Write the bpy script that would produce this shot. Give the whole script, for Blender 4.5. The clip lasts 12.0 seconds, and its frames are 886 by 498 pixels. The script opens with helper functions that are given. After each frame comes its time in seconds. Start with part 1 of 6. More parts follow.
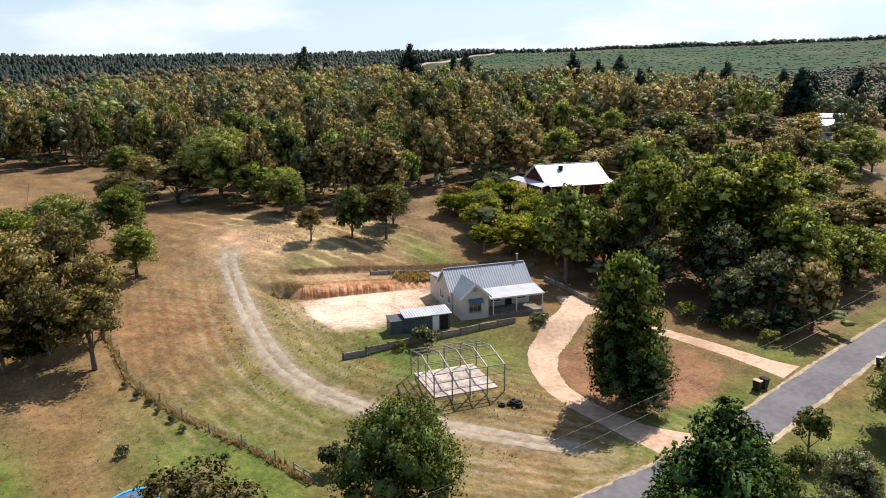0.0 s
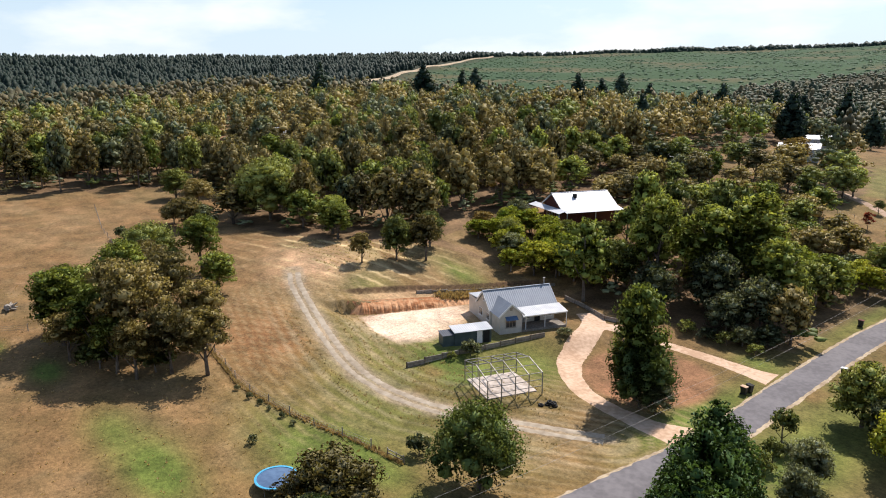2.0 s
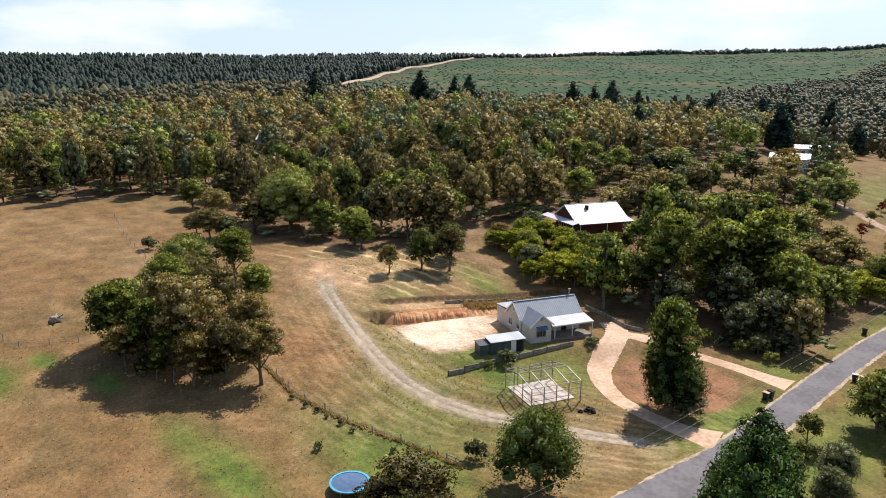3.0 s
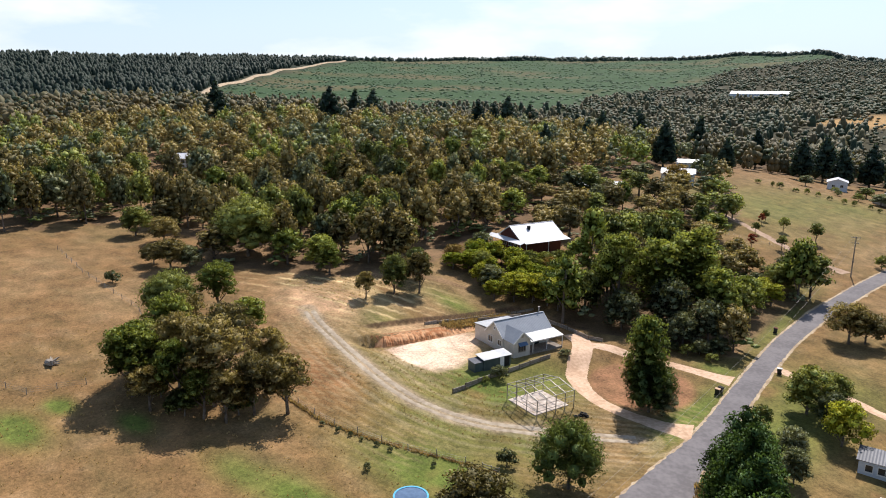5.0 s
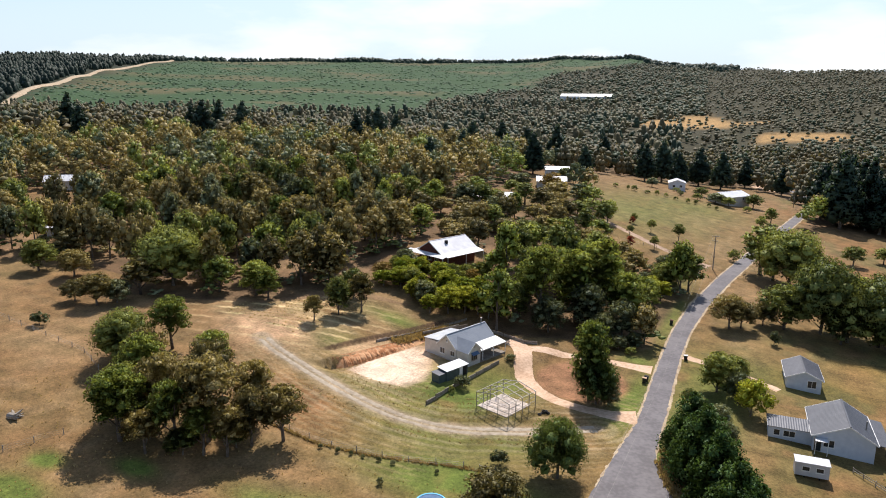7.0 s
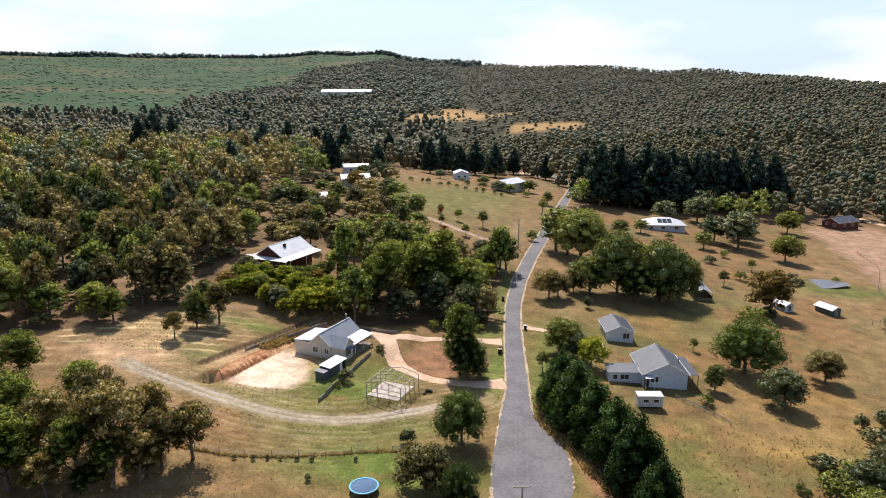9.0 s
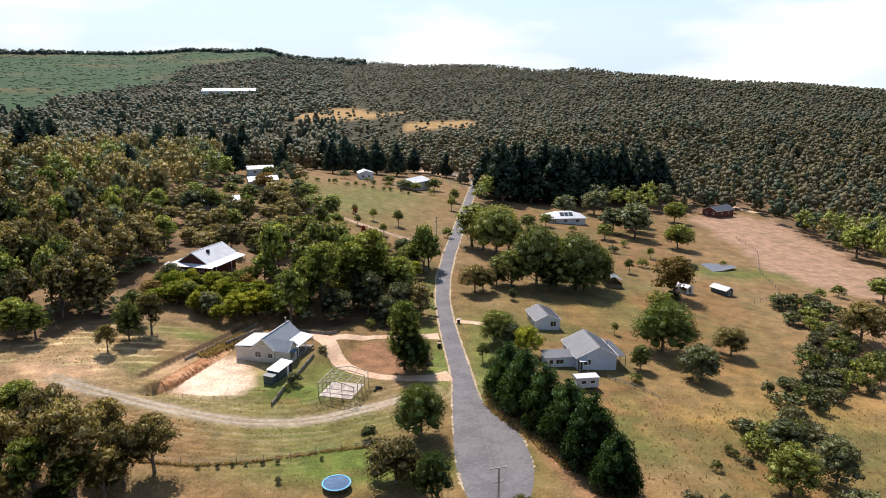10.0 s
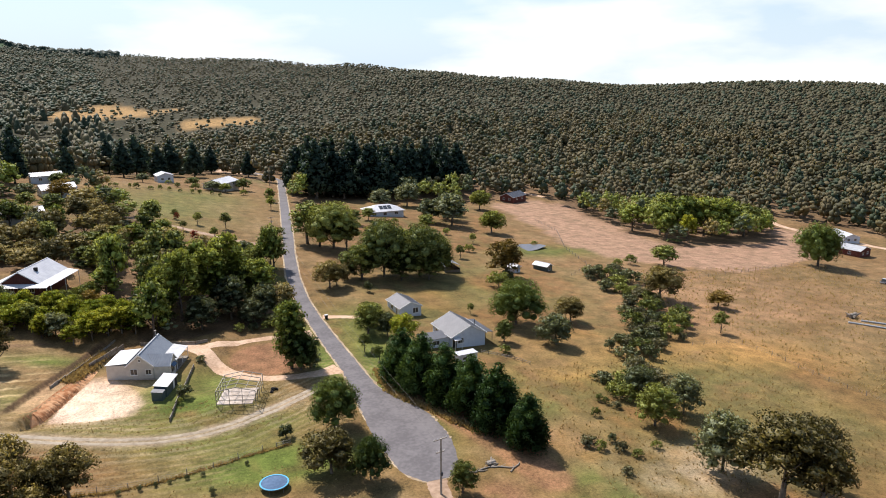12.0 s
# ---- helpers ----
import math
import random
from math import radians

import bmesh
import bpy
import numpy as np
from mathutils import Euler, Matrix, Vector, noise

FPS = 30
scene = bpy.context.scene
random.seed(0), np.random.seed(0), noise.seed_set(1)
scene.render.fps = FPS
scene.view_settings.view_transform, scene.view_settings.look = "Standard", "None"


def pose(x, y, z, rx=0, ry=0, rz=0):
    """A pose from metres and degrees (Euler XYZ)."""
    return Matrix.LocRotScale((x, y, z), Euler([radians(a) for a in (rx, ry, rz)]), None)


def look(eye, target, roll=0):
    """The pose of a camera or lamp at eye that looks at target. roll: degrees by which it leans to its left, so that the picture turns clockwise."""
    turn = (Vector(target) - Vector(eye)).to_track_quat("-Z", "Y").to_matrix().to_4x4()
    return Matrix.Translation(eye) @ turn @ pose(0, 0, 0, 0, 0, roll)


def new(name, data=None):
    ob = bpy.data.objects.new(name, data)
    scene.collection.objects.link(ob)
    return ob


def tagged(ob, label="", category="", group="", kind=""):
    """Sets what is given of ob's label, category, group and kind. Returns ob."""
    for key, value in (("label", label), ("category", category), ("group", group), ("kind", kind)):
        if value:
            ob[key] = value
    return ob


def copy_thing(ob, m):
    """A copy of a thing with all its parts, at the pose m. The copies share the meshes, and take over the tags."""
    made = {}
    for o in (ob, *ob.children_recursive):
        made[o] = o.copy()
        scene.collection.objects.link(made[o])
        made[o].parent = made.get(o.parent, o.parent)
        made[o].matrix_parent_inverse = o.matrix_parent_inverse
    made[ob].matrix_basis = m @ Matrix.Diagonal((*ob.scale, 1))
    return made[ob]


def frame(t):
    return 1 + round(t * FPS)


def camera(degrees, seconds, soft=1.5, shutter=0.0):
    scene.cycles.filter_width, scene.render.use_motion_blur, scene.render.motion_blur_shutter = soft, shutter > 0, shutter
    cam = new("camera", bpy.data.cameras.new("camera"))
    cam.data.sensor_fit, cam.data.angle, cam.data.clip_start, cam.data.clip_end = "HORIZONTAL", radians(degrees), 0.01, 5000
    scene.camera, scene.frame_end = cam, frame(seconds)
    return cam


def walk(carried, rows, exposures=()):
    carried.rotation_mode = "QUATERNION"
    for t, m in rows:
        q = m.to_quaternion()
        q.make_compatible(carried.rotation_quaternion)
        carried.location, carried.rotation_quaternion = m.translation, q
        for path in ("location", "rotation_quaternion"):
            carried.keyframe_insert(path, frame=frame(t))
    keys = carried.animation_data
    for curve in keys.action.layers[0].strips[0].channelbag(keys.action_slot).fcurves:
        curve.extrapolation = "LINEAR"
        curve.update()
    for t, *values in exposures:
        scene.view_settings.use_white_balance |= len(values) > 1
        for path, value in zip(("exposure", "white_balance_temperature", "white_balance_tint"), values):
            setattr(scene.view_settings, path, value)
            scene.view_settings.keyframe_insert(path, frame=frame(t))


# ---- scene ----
cam = camera(65.3, 12.0, soft=1.0)

PATH = [
    (0, (47.75, -37.35, 29.15), (46.225, -36.138, 28.7), -0.7),
    (0.5, (51.045, -40.476, 31.076), (49.516, -39.268, 30.624), -0.6),
    (1, (53.804, -43.999, 32.951), (52.277, -42.789, 32.499), -0.5),
    (1.5, (55.206, -47.719, 34.682), (53.681, -46.505, 34.232), -0.4),
    (2, (55.812, -52.059, 36.532), (54.292, -50.839, 36.084), -0.3),
    (2.5, (55.109, -56.714, 38.181), (53.604, -55.475, 37.732), -0.1),
    (4.5, (49.54, -76.475, 44.608), (48.22, -75.038, 44.169), 0.5),
    (5, (47.325, -81.457, 46.438), (46.103, -79.936, 45.997), 0.6),
    (5.5, (44.814, -86.023, 47.976), (43.681, -84.435, 47.536), 0.7),
    (6, (41.771, -90.819, 49.626), (40.717, -89.177, 49.187), 0.7),
    (6.5, (38.644, -95.066, 51.072), (37.678, -93.371, 50.634), 0.7),
    (7, (35.253, -99.411, 52.326), (34.412, -97.65, 51.889), 0.5),
    (7.5, (31.794, -103.249, 52.958), (31.102, -101.424, 52.522), 0.3),
    (9.5, (14.358, -114.981, 55.16), (14.326, -113.033, 54.707), -0.3),
    (10, (9.14, -116.807, 55.601), (9.264, -114.864, 55.145), -0.3),
    (10.5, (4.161, -118.095, 55.895), (4.435, -116.167, 55.436), -0.3),
    (11, (-1.34, -118.792, 56.188), (-0.9, -116.897, 55.725), -0.3),
    (11.5, (-6.433, -119.222, 56.509), (-5.847, -117.367, 56.042), -0.3),
    (12, (-11.813, -119.196, 56.977), (-11.075, -117.399, 56.504), -0.2),
]
walk(cam, [(t, look(eye, target, roll)) for t, eye, target, roll in PATH])

# ---- sky and sun ----
SUN_TO = Vector((-0.2, 0.78, 1.05)).normalized()
world = bpy.data.worlds.new("sky")
scene.world = world
world.use_nodes = True
wn, wl = world.node_tree.nodes, world.node_tree.links
wn.clear()
sky = wn.new("ShaderNodeTexSky")
sky.sky_type, sky.sun_disc = "NISHITA", False
sky.sun_elevation, sky.sun_rotation = math.asin(SUN_TO.z), math.atan2(SUN_TO.x, SUN_TO.y)
sky.altitude, sky.air_density, sky.dust_density, sky.ozone_density = 400, 1.0, 1.2, 1.5
co = wn.new("ShaderNodeTexCoord")
stretch = wn.new("ShaderNodeMapping")
stretch.inputs["Scale"].default_value = (2.4, 2.4, 8.0)
stretch.inputs["Location"].default_value = (0.4, 1.3, 0.15)
puff = wn.new("ShaderNodeTexNoise")
puff.inputs["Scale"].default_value, puff.inputs["Detail"].default_value, puff.inputs["Roughness"].default_value = 1.5, 7, 0.5
split = wn.new("ShaderNodeSeparateXYZ")
height = wn.new("ShaderNodeMapRange")  # clouds crowd together towards the horizon and thin out overhead
height.inputs["From Min"].default_value, height.inputs["From Max"].default_value = 0.02, 0.42
height.inputs["To Min"].default_value, height.inputs["To Max"].default_value = 0.06, -0.14
cover = wn.new("ShaderNodeMath")
cover.operation = "ADD"
ramp = wn.new("ShaderNodeValToRGB")
ramp.color_ramp.elements[0].position, ramp.color_ramp.elements[1].position = 0.46, 0.66
ramp.color_ramp.elements[0].color = (0, 0, 0, 1)
haze = wn.new("ShaderNodeMapRange")  # pale haze low down
haze.inputs["From Min"].default_value, haze.inputs["From Max"].default_value = 0.02, 0.24
haze.inputs["To Min"].default_value, haze.inputs["To Max"].default_value = 0.95, 0.04
pale = wn.new("ShaderNodeMix")
pale.data_type = "RGBA"
pale.inputs["B"].default_value = (5.1, 6.1, 7.2, 1)
mix = wn.new("ShaderNodeMix")
mix.data_type = "RGBA"
mix.inputs["B"].default_value = (7.7, 7.8, 7.9, 1)
back = wn.new("ShaderNodeBackground")
back.inputs["Strength"].default_value = 0.12
out = wn.new("ShaderNodeOutputWorld")
wl.new(co.outputs["Generated"], stretch.inputs["Vector"])
wl.new(co.outputs["Generated"], split.inputs["Vector"])
wl.new(split.outputs["Z"], height.inputs["Value"])
wl.new(stretch.outputs["Vector"], puff.inputs["Vector"])
wl.new(puff.outputs["Fac"], cover.inputs[0])
wl.new(height.outputs["Result"], cover.inputs[1])
wl.new(cover.outputs[0], ramp.inputs["Fac"])
wl.new(split.outputs["Z"], haze.inputs["Value"])
wl.new(haze.outputs["Result"], pale.inputs["Factor"])
wl.new(sky.outputs["Color"], pale.inputs["A"])
wl.new(pale.outputs["Result"], mix.inputs["A"])
wl.new(ramp.outputs["Color"], mix.inputs["Factor"])
wl.new(mix.outputs["Result"], back.inputs["Color"])
wl.new(back.outputs["Background"], out.inputs["Surface"])
sun = new("sun", bpy.data.lights.new("sun", "SUN"))
sun.data.energy, sun.data.angle, sun.data.color = 4.9, radians(0.55), (1.0, 0.92, 0.865)
scene.view_settings.exposure = 0.28
sun.matrix_world = look(SUN_TO * 200, (0, 0, 0))


# ---- materials ----
def material(name, dark, light, scale=3.0, rough=0.8, metal=0.0, bump_depth=0.0, bump_scale=None, island=0.0, each=0.0, big=0.25, spec=0.3):
    """Two tones mixed by a fine and a coarse noise; island and each vary the tone from piece to piece."""
    m = bpy.data.materials.new(name)
    m.use_nodes = True
    n, l = m.node_tree.nodes, m.node_tree.links
    b = n["Principled BSDF"]
    b.inputs["Roughness"].default_value, b.inputs["Metallic"].default_value = rough, metal
    b.inputs["Specular IOR Level"].default_value = spec
    where = n.new("ShaderNodeNewGeometry")
    fine, coarse = n.new("ShaderNodeTexNoise"), n.new("ShaderNodeTexNoise")
    fine.inputs["Scale"].default_value, fine.inputs["Detail"].default_value = scale, 6
    coarse.inputs["Scale"].default_value, coarse.inputs["Detail"].default_value = scale * 0.13, 3
    for tex in (fine, coarse):
        l.new(where.outputs["Position"], tex.inputs["Vector"])
    total = n.new("ShaderNodeMath")
    total.operation = "MULTIPLY_ADD"
    l.new(coarse.outputs["Fac"], total.inputs[0])
    total.inputs[1].default_value = big * 4
    add = n.new("ShaderNodeMath")
    add.operation = "ADD"
    add.inputs[1].default_value = -big * 2
    l.new(fine.outputs["Fac"], add.inputs[0])
    l.new(add.outputs[0], total.inputs[2])
    value = total.outputs[0]
    for amount, source in ((island, "island"), (each, "each")):
        if amount:
            rnd = where.outputs["Random Per Island"] if source == "island" else n.new("ShaderNodeObjectInfo").outputs["Random"]
            more = n.new("ShaderNodeMath")
            more.operation = "MULTIPLY_ADD"
            l.new(rnd, more.inputs[0])
            more.inputs[1].default_value = amount
            shift = n.new("ShaderNodeMath")
            shift.operation = "ADD"
            shift.inputs[1].default_value = -amount / 2
            l.new(value, shift.inputs[0])
            l.new(shift.outputs[0], more.inputs[2])
            value = more.outputs[0]
    tone = n.new("ShaderNodeMapRange")
    tone.inputs["From Min"].default_value, tone.inputs["From Max"].default_value = 0.3, 0.7
    l.new(value, tone.inputs["Value"])
    two = n.new("ShaderNodeMix")
    two.data_type = "RGBA"
    two.inputs["A"].default_value, two.inputs["B"].default_value = (*dark, 1), (*light, 1)
    l.new(tone.outputs["Result"], two.inputs["Factor"])
    l.new(two.outputs["Result"], b.inputs["Base Color"])
    if bump_depth:
        relief = n.new("ShaderNodeTexNoise")
        relief.inputs["Scale"].default_value, relief.inputs["Detail"].default_value = bump_scale or scale * 2, 4
        l.new(where.outputs["Position"], relief.inputs["Vector"])
        bm_node = n.new("ShaderNodeBump")
        bm_node.inputs["Strength"].default_value, bm_node.inputs["Distance"].default_value = 0.6, bump_depth
        l.new(relief.outputs["Fac"], bm_node.inputs["Height"])
        l.new(bm_node.outputs["Normal"], b.inputs["Normal"])
    return m


def foliage(name, dark, light, each=0.5, part_of=1.0):
    """Leaves that let a little light through."""
    dark, light = [v * part_of for v in dark], [v * part_of for v in light]
    m = material(name, dark, light, scale=0.9, rough=0.6, island=0.17, each=each, big=0.16, spec=0.2)
    n, l = m.node_tree.nodes, m.node_tree.links
    b = n["Principled BSDF"]
    colour = b.inputs["Base Color"].links[0].from_socket
    thin = n.new("ShaderNodeBsdfTranslucent")
    yellow = n.new("ShaderNodeMix")  # light through a leaf is yellower than light off it
    yellow.data_type, yellow.blend_type = "RGBA", "MULTIPLY"
    yellow.inputs["Factor"].default_value = 1.0
    yellow.inputs["B"].default_value = (1.28, 1.22, 0.7, 1)
    l.new(colour, yellow.inputs["A"])
    l.new(yellow.outputs["Result"], thin.inputs["Color"])
    both = n.new("ShaderNodeMixShader")  # part of the light goes through
    both.inputs["Fac"].default_value = 0.36
    l.new(b.outputs["BSDF"], both.inputs[1])
    l.new(thin.outputs["BSDF"], both.inputs[2])
    l.new(both.outputs["Shader"], n["Material Output"].inputs["Surface"])
    return m


M = {
    "asphalt": material("asphalt", (0.125, 0.116, 0.12), (0.185, 0.172, 0.175), 1.6, 0.85, bump_depth=0.01, bump_scale=30),
    "verge": material("verge", (0.3, 0.22, 0.14), (0.5, 0.4, 0.27), 2.5, 0.95, bump_depth=0.03),
    "track_dirt": material("track_dirt", (0.27, 0.215, 0.15), (0.44, 0.37, 0.28), 1.1, 0.95, bump_depth=0.04, bump_scale=8, big=0.15),
    "gravel": material("gravel", (0.46, 0.3, 0.19), (0.66, 0.47, 0.33), 1.8, 0.95, bump_depth=0.02, bump_scale=14),
    "concrete": material("concrete", (0.34, 0.28, 0.23), (0.6, 0.52, 0.45), 1.2, 0.9, bump_depth=0.01),
    "weatherboard": material("weatherboard", (0.5, 0.47, 0.42), (0.6, 0.57, 0.51), 1.4, 0.6),
    "white_board": material("white_board", (0.5, 0.55, 0.62), (0.6, 0.65, 0.71), 1.4, 0.55),
    "zinc": material("zinc", (0.24, 0.265, 0.3), (0.31, 0.335, 0.37), 0.8, 0.5, 0.2, each=0.15),
    "zinc_pale": material("zinc_pale", (0.38, 0.4, 0.42), (0.5, 0.51, 0.52), 0.7, 0.5, 0.15),
    "zinc_grey": material("zinc_grey", (0.07, 0.075, 0.088), (0.1, 0.105, 0.12), 0.8, 0.5, 0.15),
    "roof_white": material("roof_white", (0.5, 0.51, 0.54), (0.64, 0.65, 0.67), 0.7, 0.5, 0.1),
    "shed_green": material("shed_green", (0.05, 0.075, 0.075), (0.085, 0.115, 0.115), 1.2, 0.55, 0.1),
    "steel": material("steel", (0.2, 0.19, 0.17), (0.34, 0.32, 0.29), 2.0, 0.55, 0.5),
    "trim_white": material("trim_white", (0.7, 0.7, 0.68), (0.82, 0.82, 0.8), 2.0, 0.5),
    "brick_red": material("brick_red", (0.1, 0.034, 0.026), (0.16, 0.055, 0.04), 2.5, 0.85),
    "awning": material("awning", (0.06, 0.11, 0.2), (0.1, 0.17, 0.28), 2.0, 0.8),
    "glass": material("glass", (0.02, 0.025, 0.03), (0.035, 0.04, 0.045), 1.0, 0.08, spec=0.6),
    "timber": material("timber", (0.1, 0.075, 0.055), (0.22, 0.17, 0.12), 3.0, 0.9, each=0.4),
    "timber_grey": material("timber_grey", (0.2, 0.17, 0.14), (0.36, 0.32, 0.27), 3.0, 0.9, each=0.4),
    "bark": material("bark", (0.07, 0.055, 0.045), (0.2, 0.165, 0.13), 2.0, 0.95, bump_depth=0.04),
    "dirt": material("dirt", (0.27, 0.18, 0.115), (0.44, 0.31, 0.22), 1.4, 0.95, bump_depth=0.04, bump_scale=6),
    "clay": material("clay", (0.36, 0.15, 0.06), (0.66, 0.38, 0.2), 1.2, 0.95, bump_depth=0.12, bump_scale=1.8),
    "bin": material("bin", (0.018, 0.02, 0.018), (0.03, 0.032, 0.03), 2.0, 0.5),
    "rubber": material("rubber", (0.012, 0.012, 0.012), (0.025, 0.025, 0.025), 2.0, 0.8),
    "blue_pad": material("blue_pad", (0.05, 0.32, 0.55), (0.1, 0.45, 0.68), 2.0, 0.5),
    "water": material("water", (0.1, 0.08, 0.07), (0.16, 0.13, 0.11), 0.3, 0.12, spec=0.5),
    "gum": foliage("gum", (0.16, 0.2, 0.065), (0.42, 0.46, 0.135)),
    "dense_leaf": foliage("dense_leaf", (0.085, 0.135, 0.045), (0.24, 0.31, 0.09)),
    "gum_olive": foliage("gum_olive", (0.195, 0.175, 0.08), (0.5, 0.41, 0.175)),
    "gum_grey": foliage("gum_grey", (0.16, 0.195, 0.11), (0.36, 0.39, 0.23)),
    "gum_light": foliage("gum_light", (0.2, 0.26, 0.06), (0.5, 0.56, 0.14)),
    "hill_leaf": foliage("hill_leaf", (0.128, 0.122, 0.068), (0.215, 0.195, 0.1), part_of=0.95),
    "hill_olive": foliage("hill_olive", (0.14, 0.12, 0.064), (0.235, 0.195, 0.1), part_of=0.95),
    "hill_dark": foliage("hill_dark", (0.05, 0.075, 0.045), (0.1, 0.13, 0.075), part_of=0.95),
    "hill_green": foliage("hill_green", (0.045, 0.105, 0.045), (0.085, 0.165, 0.065), part_of=0.95),
    "scrub_leaf": foliage("scrub_leaf", (0.14, 0.145, 0.085), (0.31, 0.3, 0.18)),
    "lime_leaf": foliage("lime_leaf", (0.32, 0.4, 0.05), (0.7, 0.7, 0.1)),
    # the blue cast of both pine tones puts some distance haze into the leaves
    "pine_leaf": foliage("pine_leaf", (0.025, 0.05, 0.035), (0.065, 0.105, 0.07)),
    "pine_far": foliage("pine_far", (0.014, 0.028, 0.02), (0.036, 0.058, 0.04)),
    "cypress_leaf": foliage("cypress_leaf", (0.045, 0.1, 0.035), (0.12, 0.21, 0.065)),
    "rust_leaf": foliage("rust_leaf", (0.17, 0.12, 0.03), (0.4, 0.28, 0.08)),
    "red_leaf": foliage("red_leaf", (0.26, 0.035, 0.02), (0.5, 0.1, 0.05)),
    "straw": foliage("straw", (0.4, 0.31, 0.17), (0.62, 0.51, 0.31)),
    "dry_grass": foliage("dry_grass", (0.28, 0.19, 0.085), (0.5, 0.37, 0.19), part_of=0.95),
}


# ---- building helpers ----
def part(name, bm, material_name, parent=None, label="", smooth_faces=False):
    me = bpy.data.meshes.new(name)
    if smooth_faces:
        for f in bm.faces:
            f.smooth = True
    bm.to_mesh(me)
    bm.free()
    me.materials.append(M[material_name])
    ob = new(name, me)
    if parent is not None:
        ob.parent = parent
    if label:
        ob["label"] = label
    return ob


def group_empty(name, m):
    ob = new(name)
    ob.empty_display_size = 0.3
    ob.matrix_basis = m
    return ob


def add_box(bm, x0, x1, y0, y1, z0, z1, m=None):
    vs = [bm.verts.new(Vector((x, y, z)) if m is None else m @ Vector((x, y, z)))
          for z in (z0, z1) for x, y in ((x0, y0), (x1, y0), (x1, y1), (x0, y1))]
    for q in ((3, 2, 1, 0), (4, 5, 6, 7), (0, 1, 5, 4), (1, 2, 6, 5), (2, 3, 7, 6), (3, 0, 4, 7)):
        bm.faces.new([vs[i] for i in q])
    return bm


def box(*a, m=None):
    return add_box(bmesh.new(), *a, m=m)


def add_bar(bm, a, b, w, h=None, up=(0, 0, 1)):
    """A straight bar of w by h from a to b."""
    a, b = Vector(a), Vector(b)
    d = (b - a).normalized()
    side = d.cross(Vector(up))
    side = side.normalized() if side.length > 1e-3 else Vector((1, 0, 0))
    over = side.cross(d)
    h = h or w
    vs = [bm.verts.new(p + side * sx * w / 2 + over * sz * h / 2) for p in (a, b) for sx, sz in ((-1, -1), (1, -1), (1, 1), (-1, 1))]
    for q in ((0, 1, 2, 3), (7, 6, 5, 4), (0, 4, 5, 1), (1, 5, 6, 2), (2, 6, 7, 3), (3, 7, 4, 0)):
        bm.faces.new([vs[i] for i in q])
    return bm


def bar(a, b, w, h=None):
    return add_bar(bmesh.new(), a, b, w, h)


def add_tube(bm, points, radii, sides=7):
    rings = []
    for i, (p, r) in enumerate(zip(points, radii)):
        p = Vector(p)
        d = (Vector(points[min(i + 1, len(points) - 1)]) - Vector(points[max(i - 1, 0)])).normalized()
        e1 = d.orthogonal().normalized()
        e2 = d.cross(e1)
        rings.append([bm.verts.new(p + r * (math.cos(k * math.tau / sides) * e1 + math.sin(k * math.tau / sides) * e2)) for k in range(sides)])
    for r0, r1 in zip(rings, rings[1:]):
        for k in range(sides):
            bm.faces.new((r0[k], r0[(k + 1) % sides], r1[(k + 1) % sides], r1[k]))
    bm.faces.new(rings[-1])
    bm.faces.new(rings[0][::-1])
    return bm


def add_slab(bm, corners, thick):
    """A sheet with four or three top corners, thickened downwards."""
    tops = [bm.verts.new(Vector(c)) for c in corners]
    lows = [bm.verts.new(Vector(c) - Vector((0, 0, thick))) for c in corners]
    bm.faces.new(tops)
    bm.faces.new(lows[::-1])
    n = len(tops)
    for i in range(n):
        bm.faces.new((tops[i], lows[i], lows[(i + 1) % n], tops[(i + 1) % n]))
    return bm


def slab(corners, thick):
    bm = add_slab(bmesh.new(), corners, thick)
    bmesh.ops.recalc_face_normals(bm, faces=bm.faces)
    return bm




# ---- land ----
def smooth(a, b, v):
    s = np.clip((np.asarray(v, float) - a) / (b - a), 0, 1)
    return s * s * (3 - 2 * s)


def bump(x, y, cx, cy, rx, ry):
    return np.exp(-(((x - cx) / rx) ** 2) - ((y - cy) / ry) ** 2)


